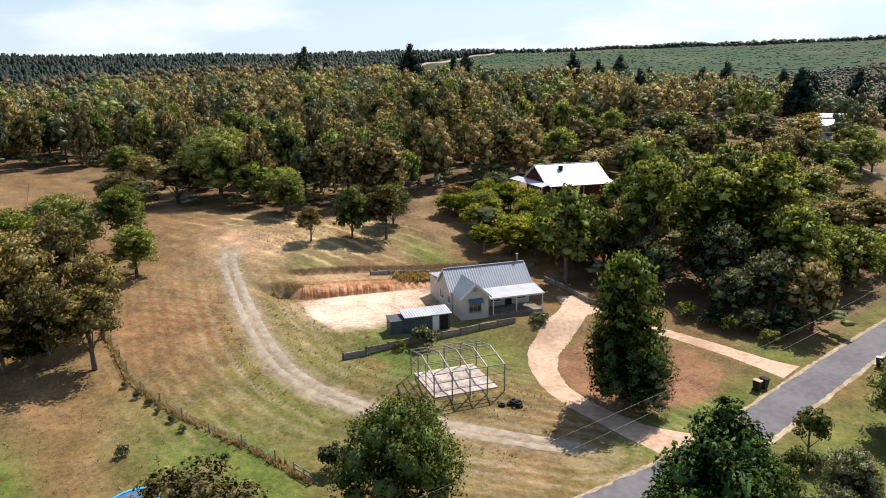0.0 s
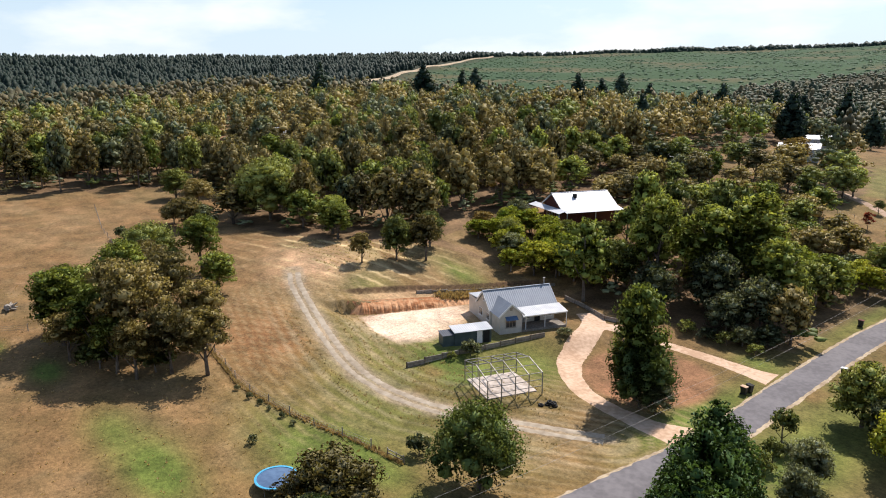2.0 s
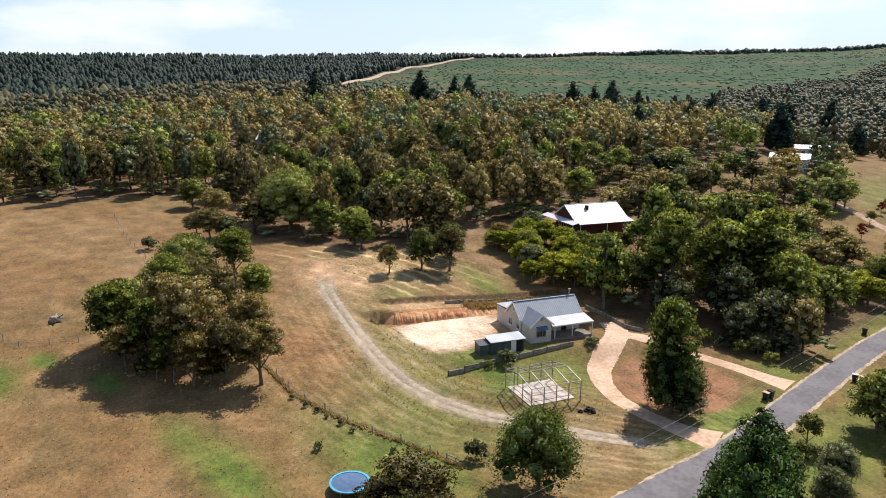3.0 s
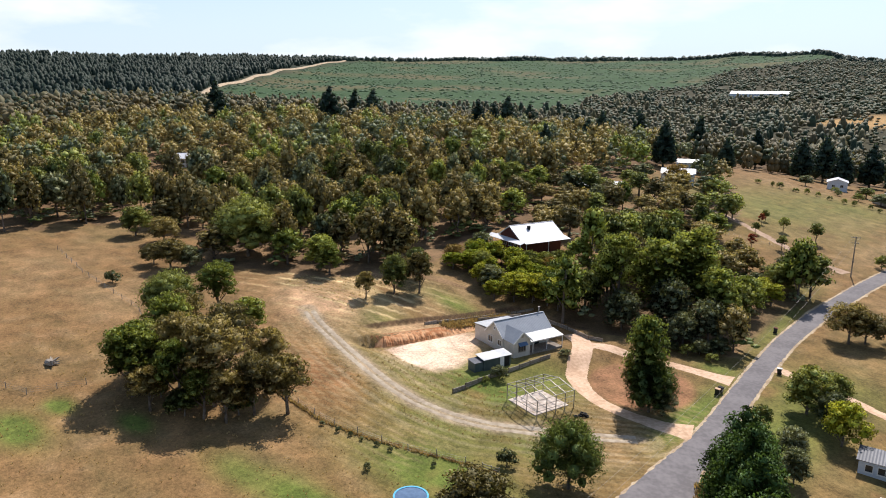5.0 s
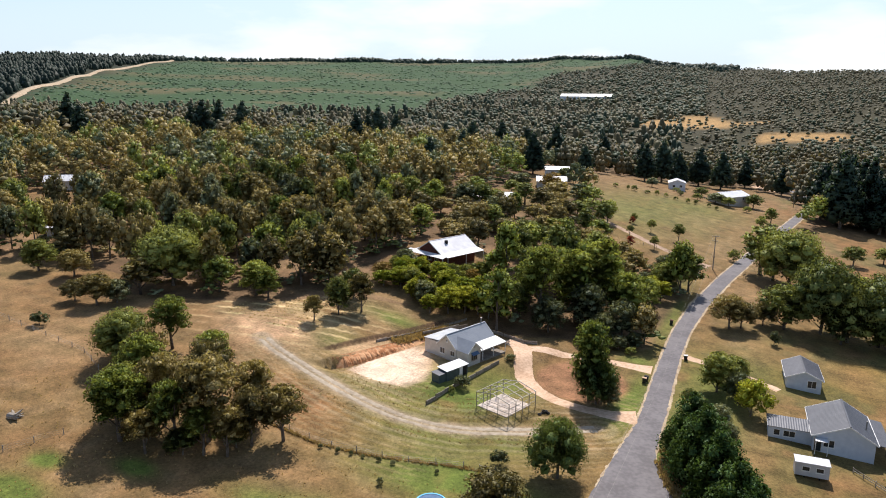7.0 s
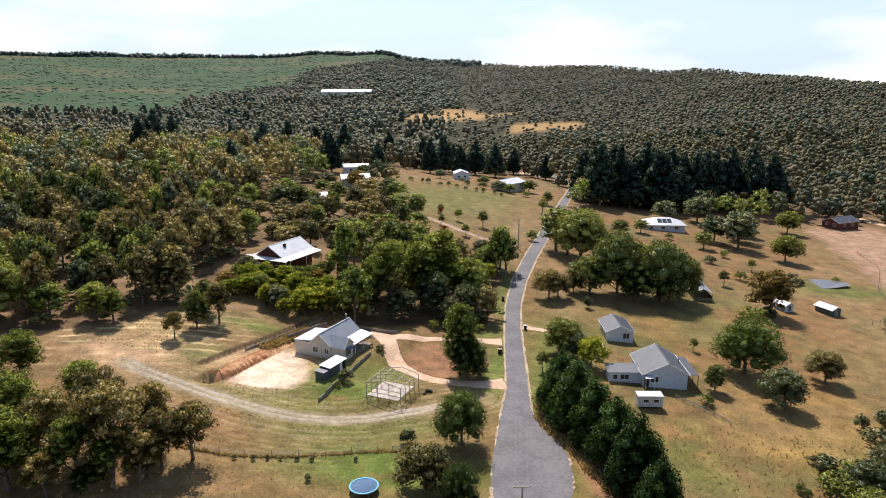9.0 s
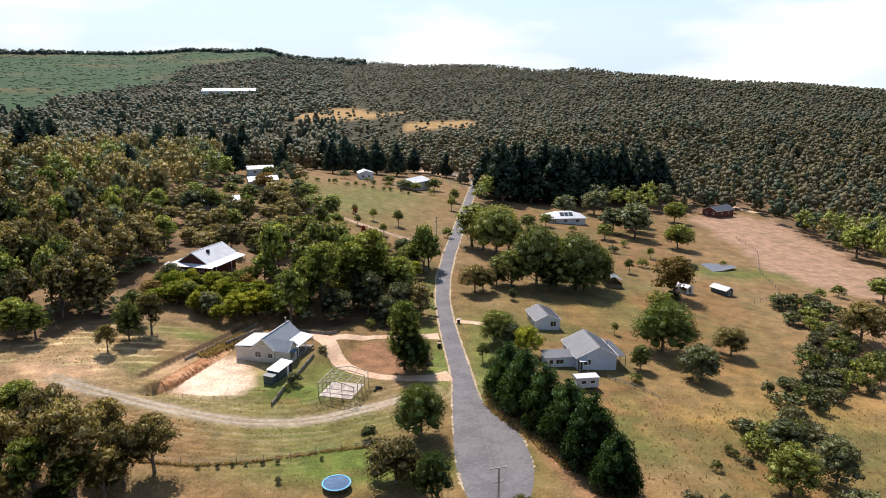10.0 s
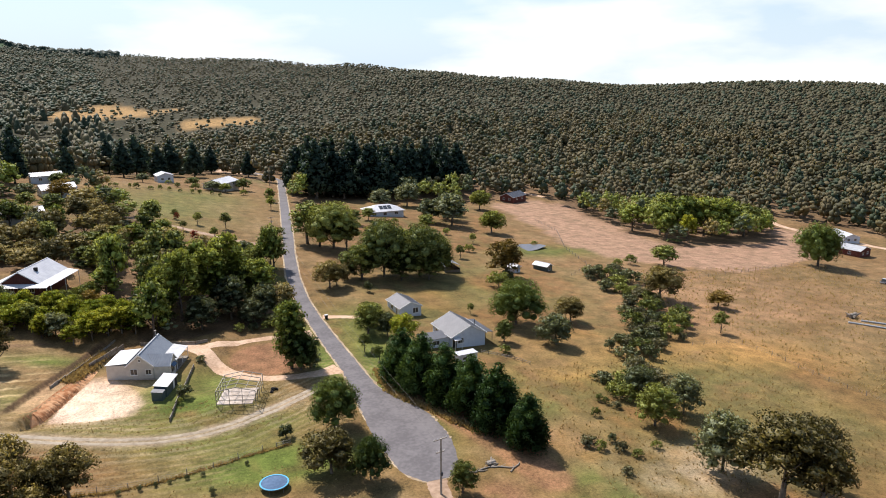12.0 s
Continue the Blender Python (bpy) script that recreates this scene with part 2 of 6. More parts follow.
def land(x, y):
    """Height of the natural ground."""
    x, y = np.asarray(x, float), np.asarray(y, float)
    west = 0.1 * np.logaddexp(0, (-x - 14) / 5) * 5 - 0.05 * np.logaddexp(0, (-x - 110) / 15) * 15 + 0.02 * np.clip(y, -60, 40) * smooth(-10, -60, x)
    west = west * smooth(1500, 300, np.abs(x)) + 3.0 * bump(x, y, -52, 14, 28, 26)
    north = np.interp(y, [20, 60, 140, 235, 340, 600], [0, 3.4, 10.4, 9.5, 1.5, -6]) / (1 + np.exp((x - 10) / 15))
    east = -0.085 * np.logaddexp(0, (x - 34) / 8) * 8 * smooth(900, 200, x)
    near = west + north + east - 0.4 * smooth(-15, 5, x) * smooth(40, 20, x)
    near = near + 2.3 * bump(x, y, -45, 66, 22, 20) + 0.55 * bump(x, y, -2, 4.5, 8, 7) - 0.8 * bump(x, y, 46, 40, 12, 10)
    # distant hills: a rise that starts behind the settled valley
    dx, dy = x - 25, y + 85
    r, h = np.hypot(dx, dy), np.degrees(np.arctan2(dx, dy))
    top = np.interp(h, [-180, -120, -84, -62, -54, -47, -33, -20, -18, -16.3, -10.5, -9, -5, 2.4, 5, 11.4, 16, 21.4, 25, 31, 36, 45, 51.5, 55, 90, 180],
                    [1.5, 1.7, 1.95, 2.2, 2.35, 2.35, 2.52, 2.6, 2.62, 2.83, 2.85, 2.4, 2.1, 1.85, 1.7, 1.35, 1.25, 0.75, 0.25, 0.1, -0.25, -0.12, -0.45, -0.55, 0.5, 1.5])
    far = np.interp(h, [-180, -60, -15, 0, 20, 60, 180], [3300, 3300, 3300, 2000, 1200, 1100, 1500])
    start = np.interp(h, [-180, -60, -15, 0, 20, 60, 180], [800, 800, 750, 500, 330, 380, 600])
    crest = 52 + far * np.tan(np.radians(top))
    s = np.clip((r - start) / (far - start), 0, 1.0)
    rise = s ** 1.15
    fall = smooth(1.0, 1.6, r / far)
    base = near * smooth(1100, 450, r) - 10 * smooth(300, 900, r)
    rough = 5 * np.sin(x / 97 + 1.3 * np.sin(y / 140)) * np.sin(y / 83 + 0.7) * smooth(350, 900, r)
    return base + (crest - base) * rise * (1 - 0.5 * fall) + rough


def along(points, step=1.0):
    """Even points along a smooth line through the given ones."""
    p = np.array(points, float)
    s = np.r_[0, np.cumsum(np.hypot(*np.diff(p[:, :2], axis=0).T))]
    q = np.arange(0, s[-1], step)
    fine = np.stack([np.interp(q, s, p[:, k]) for k in range(p.shape[1])], 1)
    kernel = np.ones(5) / 5
    pad = np.pad(fine, ((2, 2), (0, 0)), mode="edge")
    return np.stack([np.convolve(pad[:, k], kernel, "valid") for k in range(p.shape[1])], 1)


def off_line(x, y, line):
    """Distance from points to a polyline, and the width that the line has there."""
    best = np.full(np.shape(x), 1e9)
    width = np.zeros(np.shape(x))
    for (ax, ay, aw), (bx, by, bw) in zip(line[:-1], line[1:]):
        ux, uy = bx - ax, by - ay
        t = np.clip(((x - ax) * ux + (y - ay) * uy) / (ux * ux + uy * uy + 1e-9), 0, 1)
        d = np.hypot(x - ax - t * ux, y - ay - t * uy)
        hit = d < best
        best, width = np.where(hit, d, best), np.where(hit, aw + t * (bw - aw), width)
    return best, width


def inside(x, y, poly):
    """Even-odd test of points against a polygon."""
    hit = np.zeros(np.shape(x), bool)
    for (ax, ay), (bx, by) in zip(poly, poly[1:] + poly[:1]):
        cross = (ay > y) != (by > y)
        hit ^= cross & (x < (bx - ax) * (y - ay) / (by - ay + 1e-12) + ax)
    return hit


def speck(x, y, size, seed):
    """Smooth value noise from 0 to 1 on arrays."""
    rng = np.random.RandomState(seed)
    grid = rng.rand(64, 64)
    u, v = np.asarray(x) / size, np.asarray(y) / size
    i, j = np.floor(u).astype(int), np.floor(v).astype(int)
    fu, fv = u - i, v - j
    fu, fv = fu * fu * (3 - 2 * fu), fv * fv * (3 - 2 * fv)
    g = lambda a, b: grid[a % 64, b % 64]
    return (g(i, j) * (1 - fu) + g(i + 1, j) * fu) * (1 - fv) + (g(i, j + 1) * (1 - fu) + g(i + 1, j + 1) * fu) * fv


# centre lines with half widths
ROAD = [(40, 385, 2.2), (52, 345, 2.2), (57, 312, 2.2), (45, 232, 2.2), (34, 160, 2.2), (30, 134, 2.2), (25.3, 105, 2.2), (21.6, 78, 2.2), (20.1, 58, 2.1), (20, 43, 2.1), (20.3, 30, 2.2), (20.8, 18, 2.3), (21, 8, 2.4), (20.8, 0, 2.9), (21.6, -8, 4.4), (22.9, -14, 6.2), (23, -22, 6.4), (22.5, -28, 5.6), (22.3, -32, 4.4), (22.2, -34, 2.6), (22.2, -35, 0.7)]
DRIVE = [(19, 11.5, 3.2), (15.5, 10.6, 1.9), (9.5, 10.5, 1.4), (4.5, 11.4, 1.5), (0.3, 13.8, 1.7), (-3.2, 17.5, 2.0), (-5.2, 22, 2.1), (-6.5, 26, 2.1), (-8.5, 29.5, 2.1), (-12.5, 31.5, 1.6)]
DRIVE_UP = [(-7, 28.5, 1.6), (-2.5, 30.8, 1.3), (3.5, 32.6, 1.1), (10, 32.9, 1.3), (15.5, 32.8, 1.6), (18.5, 33, 2.6)]
TRACK = [(14, 4.6, 0.7), (4.2, -1.8, 1.0), (-0.6, -4.3, 1.2), (-4.9, -6.4, 1.3), (-10.5, -7.9, 1.35), (-16.5, -8.2, 1.35), (-22, -7.5, 1.35), (-28.7, -6.2, 1.3), (-37.3, -4.2, 1.3), (-46.4, -1.8, 1.3), (-51.6, 0.6, 1.6)]
EAST_DRIVE = [(22, 43, 1.6), (26, 42, 1.2), (33, 39.5, 1.2), (41, 36, 1.4)]
RED_TRACK = [(22, -32, 2.0), (21, -40, 1.6), (19, -55, 1.6), (18, -90, 1.6)]
PAD = [(-33.2, 2.6), (-27, 0.8), (-19.5, 0.6), (-17.9, 5), (-19.4, 11), (-22, 15.5), (-24.5, 20), (-27, 20), (-29.3, 14), (-31.4, 8)]


def ground(x, y):
    """Height of the shaped ground: the land with the benches cut for the house and the pad."""
    x, y = np.asarray(x, float), np.asarray(y, float)
    z = land(x, y)
    # the bench is bounded uphill by the bank line and fades downhill
    side = (x + 33.0) * 0.925 - (y - 2.6) * 0.38  # distance downhill of the foot of the bank
    down = smooth(20.5, 15.5, side)
    ends = smooth(-3.0, 1.5, y - 0.06 * (x + 33)) * smooth(44, 34, y)
    foot = smooth(-2.7, -1.9, side)
    lower = np.where(side < 0, 1.85, 1.85 - 0.012 * side)
    w = foot * down * ends
    z = z * (1 - w) + lower * w
    # a ledge between the bank and the low wall above it
    ledge = smooth(-6.2, -5.8, side) * smooth(-2.2, -2.8, side) * smooth(2.0, 6.0, y) * smooth(44, 36, y)
    z = z - 0.65 * ledge
    # levelled fill under the slab of the steel frame
    u, v = (x + 6.24) * 0.9505 - (y - 1.21) * 0.3107, (x + 6.24) * 0.3107 + (y - 1.21) * 0.9505
    fill = smooth(-2.5, -0.3, u) * smooth(8.6, 6.4, u) * smooth(-2.2, 0.1, v) * smooth(9.4, 7.1, v)
    z = z * (1 - fill) + 0.62 * fill
    d, half = off_line(x, y, ROAD)
    return z + 0.05 * (speck(x, y, 2.3, 5) - 0.5) * smooth(0, 1, d - half)


def spot(x, y):
    return float(ground(np.array([x]), np.array([y]))[0])


def sheet(name, line, lift, material_name, label, category, edge=0.15, step=0.7, across=5, seed=1):
    """A strip laid over the ground along a line with half widths, with uneven edges."""
    pts = along(line, step)
    d = np.gradient(pts[:, :2], axis=0)
    d /= np.linalg.norm(d, axis=1)[:, None]
    side = np.stack([d[:, 1], -d[:, 0]], 1)
    rng = np.random.RandomState(seed)
    rows = []
    for k in range(across):
        f = -1 + 2 * k / (across - 1)
        w = pts[:, 2] * f + (rng.rand(len(pts)) - 0.5) * 2 * edge * (abs(f) > 0.99)
        rows.append(pts[:, :2] + side * w[:, None])
    xy = np.stack(rows, 1).reshape(-1, 2)
    z = ground(xy[:, 0], xy[:, 1]) + lift
    edge_row = np.tile((np.arange(across) == 0) | (np.arange(across) == across - 1), len(pts))
    z = np.where(edge_row, z - lift * 0.9 - 0.02, z)
    verts = np.column_stack([xy, z])
    n = len(pts)
    faces = [(i * across + k, i * across + k + 1, (i + 1) * across + k + 1, (i + 1) * across + k) for i in range(n - 1) for k in range(across - 1)]
    me = bpy.data.meshes.new(name)
    me.from_pydata(verts.tolist(), [], faces)
    me.materials.append(M[material_name])
    me.polygons.foreach_set("use_smooth", [True] * len(faces))
    ob = new(name, me)
    return tagged(ob, label, category, kind="structure")


# ---- ground ----
def axis(lo, hi, fine0, fine1, step, grow=1.09):
    inner = list(np.arange(fine0, fine1, step))
    for sign, bound in ((-1, lo), (1, hi)):
        p, s, extra = (inner[0] if sign < 0 else inner[-1]), step, []
        while abs(p) < abs(bound):
            s *= grow
            p += sign * s
            extra.append(p)
        inner = extra[::-1] + inner if sign < 0 else inner + extra
    return np.array(inner)


GX, GY = axis(-3900, 3900, -60, 50, 0.55, 1.045), axis(-3500, 3900, -42, 42, 0.55, 1.045)
XX, YY = np.meshgrid(GX, GY)
ZZ = ground(XX, YY)


def mixed(a, b, w):
    return a * (1 - w[..., None]) + np.array(b) * w[..., None]


def forest_edge(r):
    """Bearing at which the young plantation gives way to gum forest."""
    return -27 + 23 * np.clip((r - 1200) / 2100, 0, 1) + 1.5 * np.sin(r / 130)


def soil(x, y):
    """Base colour of the ground: dry grass with greener, barer and stony areas."""
    big, mid, small = speck(x, y, 60, 11), speck(x, y, 11, 12), speck(x, y, 2.6, 13)
    c = np.zeros((*x.shape, 3)) + np.array((0.2, 0.128, 0.062))
    c = mixed(c, (0.25, 0.175, 0.095), smooth(0.4, 0.9, 0.5 * big + 0.5 * mid))
    c = mixed(c, (0.16, 0.125, 0.06), 0.55 * smooth(0.45, 0.8, 0.45 * speck(x, y, 35, 14) + 0.55 * speck(x, y, 7, 15)))
    c = mixed(c, (0.3, 0.22, 0.13), 0.3 * smooth(0.6, 0.9, small))
    for cx, cy, rx, ry in ((52, -12, 16, 10), (60, -32, 18, 10), (85, 15, 22, 14), (45, -38, 12, 10), (100, 48, 16, 16), (110, -15, 25, 20), (60, 60, 12, 10)):
        c = mixed(c, (0.3, 0.17, 0.06), 0.75 * bump(x, y, cx, cy, rx, ry) * smooth(0.25, 0.7, mid))
    # greener lawn round the frame, along the fence and the road
    for cx, cy, rx, ry, w in ((-10, 3, 10, 5, 1), (-5, 12, 7, 7, 0.7), (2, -22, 16, 5, 1.0), (-24, -4, 13, 6, 0.55), (-14, -11, 16, 6, 0.65), (2, -7, 10, 5, 0.5), (-16, 9, 5, 6, 0.8), (-40, 8, 5, 5, 0.5), (-36, 25, 8, 3, 0.7), (-10, -35.5, 7, 3, 1.0), (-51, -45, 2.5, 1.6, 1.3), (-48.6, -51.5, 5, 2.5, 1.2), (-39.5, -40, 3, 1.6, 1.2), (-20, -37, 6, 2.5, 0.6), (-1, -18.5, 8, 3, 1.0), (26, -3, 4, 22, 0.9), (29, 14, 5, 10, 0.8), (16, 14, 2.5, 9, 0.9), (14, 36, 4, 2.5, 0.7), (30, 33, 9, 16, 0.6), (17, 18, 2.2, 12, 0.8),
                              (48, 42, 14, 5, 0.6), (125, 108, 22, 9, 0.8), (16, 72, 3.5, 28, 0.7), (-14, 175, 30, 45, 0.45), (5, 215, 22, 22, 0.4), (78, 60, 35, 30, 0.35), (90, -30, 60, 40, 0.25)):
        g = bump(x, y, cx, cy, rx, ry) * smooth(0.2, 0.6, mid * 0.5 + small * 0.35 + 0.25)
        c = mixed(c, (0.112, 0.158, 0.036), np.clip(w * g * 1.25, 0, 0.95))
    # the eastern slope is patchier: rusty bents and dull green
    slope = smooth(32, 44, x) * smooth(150, 110, x)
    c = mixed(c, (0.21, 0.115, 0.05), 0.75 * slope * smooth(0.36, 0.7, 0.6 * speck(x, y, 17, 61) + 0.4 * mid))
    c = mixed(c, (0.12, 0.115, 0.045), 0.7 * slope * smooth(0.45, 0.75, 0.6 * speck(x, y, 13, 62) + 0.4 * small))
    # sunburnt, golden and stony patches on the eastern slope
    for cx, cy, rx, ry, tone, w in ((62, -4, 10, 6, (0.4, 0.25, 0.09), 0.8), (108, -2, 26, 10, (0.38, 0.23, 0.08), 0.7), (140, 20, 40, 20, (0.3, 0.19, 0.11), 0.6), (150, 55, 40, 25, (0.31, 0.2, 0.12), 0.7), (46, -28, 9, 9, (0.28, 0.17, 0.1), 0.8),
                                    (60, -44, 14, 6, (0.4, 0.33, 0.24), 0.7), (48, -14, 7, 12, (0.13, 0.14, 0.045), 0.7), (84, -10, 20, 12, (0.14, 0.14, 0.05), 0.5), (44, -46, 6, 8, (0.12, 0.14, 0.04), 0.8), (27, -42, 6, 5, (0.27, 0.15, 0.09), 0.8)):
        c = mixed(c, tone, np.clip(w * 1.5 * bump(x, y, cx, cy, rx, ry), 0, 0.9) * smooth(0.2, 0.65, 0.6 * mid + 0.4 * small))
    # reddish worn slope between fence and track
    c = mixed(c, (0.25, 0.13, 0.062), 0.9 * bump(x, y, -31, -13, 14, 8) * (0.6 + 0.5 * mid))
    c = mixed(c, (0.58, 0.39, 0.26), 0.95 * bump(x, y, -53, 4, 9, 6) * (0.5 + 0.6 * small))
    c = mixed(c, (0.42, 0.33, 0.19), 0.8 * bump(x, y, -50, 17, 12, 10) * smooth(0.3, 0.7, speck(x * 0.3 + y, y * 0.2, 1.6, 21)))
    # stony mown stripes along the track
    d, half = off_line(x, y, [(a, b, c2) for a, b, c2 in TRACK])
    c = mixed(c, (0.34, 0.27, 0.16), 0.5 * smooth(22, 8, d) * smooth(0.6, 0.9, 0.5 + 0.5 * np.sin(d * 4.4 + 3 * speck(x, y, 9, 33))) * smooth(0.25, 0.6, mid))
    wave = 0.5 + 0.5 * np.sin(d * 3.2 + 2 * speck(x, y, 5, 31))
    c = mixed(c, (0.36, 0.31, 0.21), 0.4 * smooth(10, 4, d) * smooth(0.5, 0.85, wave * 0.6 + small * 0.5) * smooth(-48, -30, x))
    c = mixed(c, (0.34, 0.28, 0.21), 0.8 * smooth(0.7, -0.2, d - half + 0.8 * (small - 0.5)))
    # rows of cut hay on the upper slope
    hay = smooth(0.6, 0.95, np.sin((y - 0.25 * x) * 2.0 + 1.6 * speck(x, y, 4, 41))) * smooth(0.3, 0.6, speck(x, y, 3.0, 42))
    c = mixed(c, (0.62, 0.5, 0.3), 0.95 * hay * np.clip(2.2 * bump(x, y, -56, 15, 16, 12), 0, 1))
    side = (x + 33.0) * 0.925 - (y - 2.6) * 0.38
    c = mixed(c, (0.55, 0.38, 0.24), 0.85 * smooth(-6.0, -5.4, side) * smooth(-1.5, -2.4, side) * smooth(3, 6, y) * smooth(24, 14, y) * (0.5 + 0.6 * small))
    # dark earth step above the ledge, with its shadow put into the colour
    c = mixed(c, (0.11, 0.07, 0.045), 0.9 * smooth(-6.7, -6.3, side) * smooth(-5.5, -5.9, side) * smooth(2, 5, y) * smooth(38, 34, y))
    c = mixed(c, (0.27, 0.15, 0.09), 0.9 * smooth(1.25, 0.8, ((x - 6.5) / 8.5) ** 2 + ((y - 21.5) / 8.5) ** 2))
    # clay pad
    for k, (cx, cy, rx, ry, amount) in enumerate(((-27.5, 8.5, 6.6, 9.0, 1.5), (-23.5, 5.5, 5, 5, 1.2))):
        c = mixed(c, (0.82, 0.64, 0.54), np.clip(amount * bump(x, y, cx, cy, rx, ry) * 1.5 - 0.35 + 0.35 * (mid - 0.5), 0, 1) * (inside(x, y, PAD) * 0.75 + 0.25) * (ground_flat(x, y)))
    c = mixed(c, (0.5, 0.37, 0.22), 0.6 * bump(x, y, -19, 14, 5, 7) * small)
    c = mixed(c, (0.3, 0.165, 0.1), 0.85 * smooth(4.5, 2.5, off_line(x, y, [(28.5, 2, 1), (30, -8, 1), (34, -19, 1), (37, -32, 1), (38, -40, 1)])[0]) * (0.6 + 0.5 * mid))
    # ploughed and bare paddocks to the east
    east = inside(x, y, [(150, 88), (140, 118), (150, 160), (155, 222), (185, 238), (215, 225), (205, 190), (255, 165), (300, 150), (300, 100), (185, 68)])
    c = mixed(c, (0.35, 0.235, 0.175), east * 0.85)
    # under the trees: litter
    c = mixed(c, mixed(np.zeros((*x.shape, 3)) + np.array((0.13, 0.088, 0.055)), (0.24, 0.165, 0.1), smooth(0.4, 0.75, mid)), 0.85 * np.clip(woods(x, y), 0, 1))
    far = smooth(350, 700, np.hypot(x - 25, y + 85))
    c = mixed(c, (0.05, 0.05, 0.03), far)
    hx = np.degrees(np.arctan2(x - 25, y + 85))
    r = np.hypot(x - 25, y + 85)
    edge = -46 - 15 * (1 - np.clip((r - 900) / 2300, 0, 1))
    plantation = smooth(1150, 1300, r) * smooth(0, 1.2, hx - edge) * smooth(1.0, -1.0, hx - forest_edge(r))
    # near-black floor: the shade beneath the dense pines is put into this colour
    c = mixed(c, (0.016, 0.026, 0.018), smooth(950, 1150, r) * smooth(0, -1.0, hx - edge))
    c = mixed(c, mixed(np.zeros((*x.shape, 3)) + np.array((0.04, 0.085, 0.036)), (0.1, 0.1, 0.05), smooth(0.55, 0.85, speck(x, y, 150, 51))), plantation)
    c = mixed(c, (0.36, 0.24, 0.11), far_field(x, y))
    return c


def ground_flat(x, y):
    """1 on the levelled pad, 0 on the bank face and beyond."""
    side = (x + 33.0) * 0.925 - (y - 2.6) * 0.38
    return smooth(-2.0, -0.4, side)


# ---- woods ----
CLEAR = [
    [(-62, 14), (-50, 29), (-38, 33), (-27, 37), (-9, 35), (2, 41), (16, 43), (17, 60), (18.5, 80), (16, 118), (27, 128), (36, 132), (27, 100), (25, 75), (25, -60), (18, -130), (-90, -130), (-160, -60), (-140, 0), (-95, 4), (-74, 10)],
    [(24, -130), (24, 60), (28, 100), (36, 150), (48, 215), (56, 228), (150, 230), (178, 240), (205, 252), (202, 200), (194, 155), (190, 112), (260, 118), (290, 150), (308, 185), (335, 150), (340, -20), (200, -130)],
    [(-32, 197), (-16, 150), (-12, 118), (18, 116), (28, 128), (31, 150), (42, 230), (48, 300), (25, 352), (-34, 340), (-70, 240), (-72, 205), (-62, 180), (-45, 175)],
    [(-16, 122), (-4, 101), (4, 91), (17, 87), (19, 122)],
    [(-150, -8), (-128, 13), (-101, 13), (-92, 4), (-95, -3)],
    [(-66, 148), (-40, 146), (-34, 182), (-62, 184)],
    [(-64, 128), (-44, 124), (-38, 140), (-50, 150), (-64, 142)],
    [(-202, 52), (-186, 80), (-170, 60), (-158, 40), (-170, 34)],
    [(-156, 22), (-140, 22), (-138, 34), (-154, 34)],
    [(-52, 33), (-20, 35), (-18, 56), (-29, 62), (-29, 74), (-42, 80), (-56, 76), (-56, 56)],
]


def far_field(x, y):
    """Pale paddocks on the slopes far behind."""
    a = bump(x, y, -85, 900, 60, 110) + bump(x, y, 58, 715, 55, 40) + bump(x, y, -10, 860, 40, 30)
    return smooth(0.35, 0.6, a)


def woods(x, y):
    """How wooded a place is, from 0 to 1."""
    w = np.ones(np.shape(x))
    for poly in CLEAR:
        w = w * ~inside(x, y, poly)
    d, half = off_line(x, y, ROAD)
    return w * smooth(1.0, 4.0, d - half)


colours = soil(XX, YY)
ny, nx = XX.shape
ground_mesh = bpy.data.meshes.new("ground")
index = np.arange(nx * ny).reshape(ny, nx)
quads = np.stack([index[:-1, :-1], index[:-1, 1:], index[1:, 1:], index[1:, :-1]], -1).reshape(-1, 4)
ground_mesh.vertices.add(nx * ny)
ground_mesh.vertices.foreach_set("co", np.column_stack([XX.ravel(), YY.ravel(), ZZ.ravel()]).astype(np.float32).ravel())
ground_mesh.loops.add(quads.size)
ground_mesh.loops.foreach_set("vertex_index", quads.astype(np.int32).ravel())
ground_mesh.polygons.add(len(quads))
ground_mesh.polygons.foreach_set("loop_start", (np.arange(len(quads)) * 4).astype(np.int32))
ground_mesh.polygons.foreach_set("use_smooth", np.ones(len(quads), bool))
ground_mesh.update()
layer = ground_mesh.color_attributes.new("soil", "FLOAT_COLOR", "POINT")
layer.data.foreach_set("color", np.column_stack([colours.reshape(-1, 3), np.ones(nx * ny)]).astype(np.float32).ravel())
M["ground"] = material("ground", (0.42, 0.42, 0.4), (1.52, 1.5, 1.44), 2.2, 0.95, bump_depth=0.1, bump_scale=5.0, big=0.1, spec=0.15)
M["ground"].node_tree.nodes["Noise Texture"].inputs["Roughness"].default_value = 0.85
gn, gl = M["ground"].node_tree.nodes, M["ground"].node_tree.links
gb = gn["Principled BSDF"]
grain = gb.inputs["Base Color"].links[0].from_socket
attr = gn.new("ShaderNodeVertexColor")
attr.layer_name = "soil"
times = gn.new("ShaderNodeMix")
times.data_type, times.blend_type = "RGBA", "MULTIPLY"
times.inputs["Factor"].default_value = 1.0
gl.new(attr.outputs["Color"], times.inputs["A"])
gl.new(grain, times.inputs["B"])
patches = gn.new("ShaderNodeTexNoise")
patches.inputs["Scale"].default_value, patches.inputs["Detail"].default_value, patches.inputs["Roughness"].default_value = 0.22, 8, 0.72
patch_ramp = gn.new("ShaderNodeValToRGB")
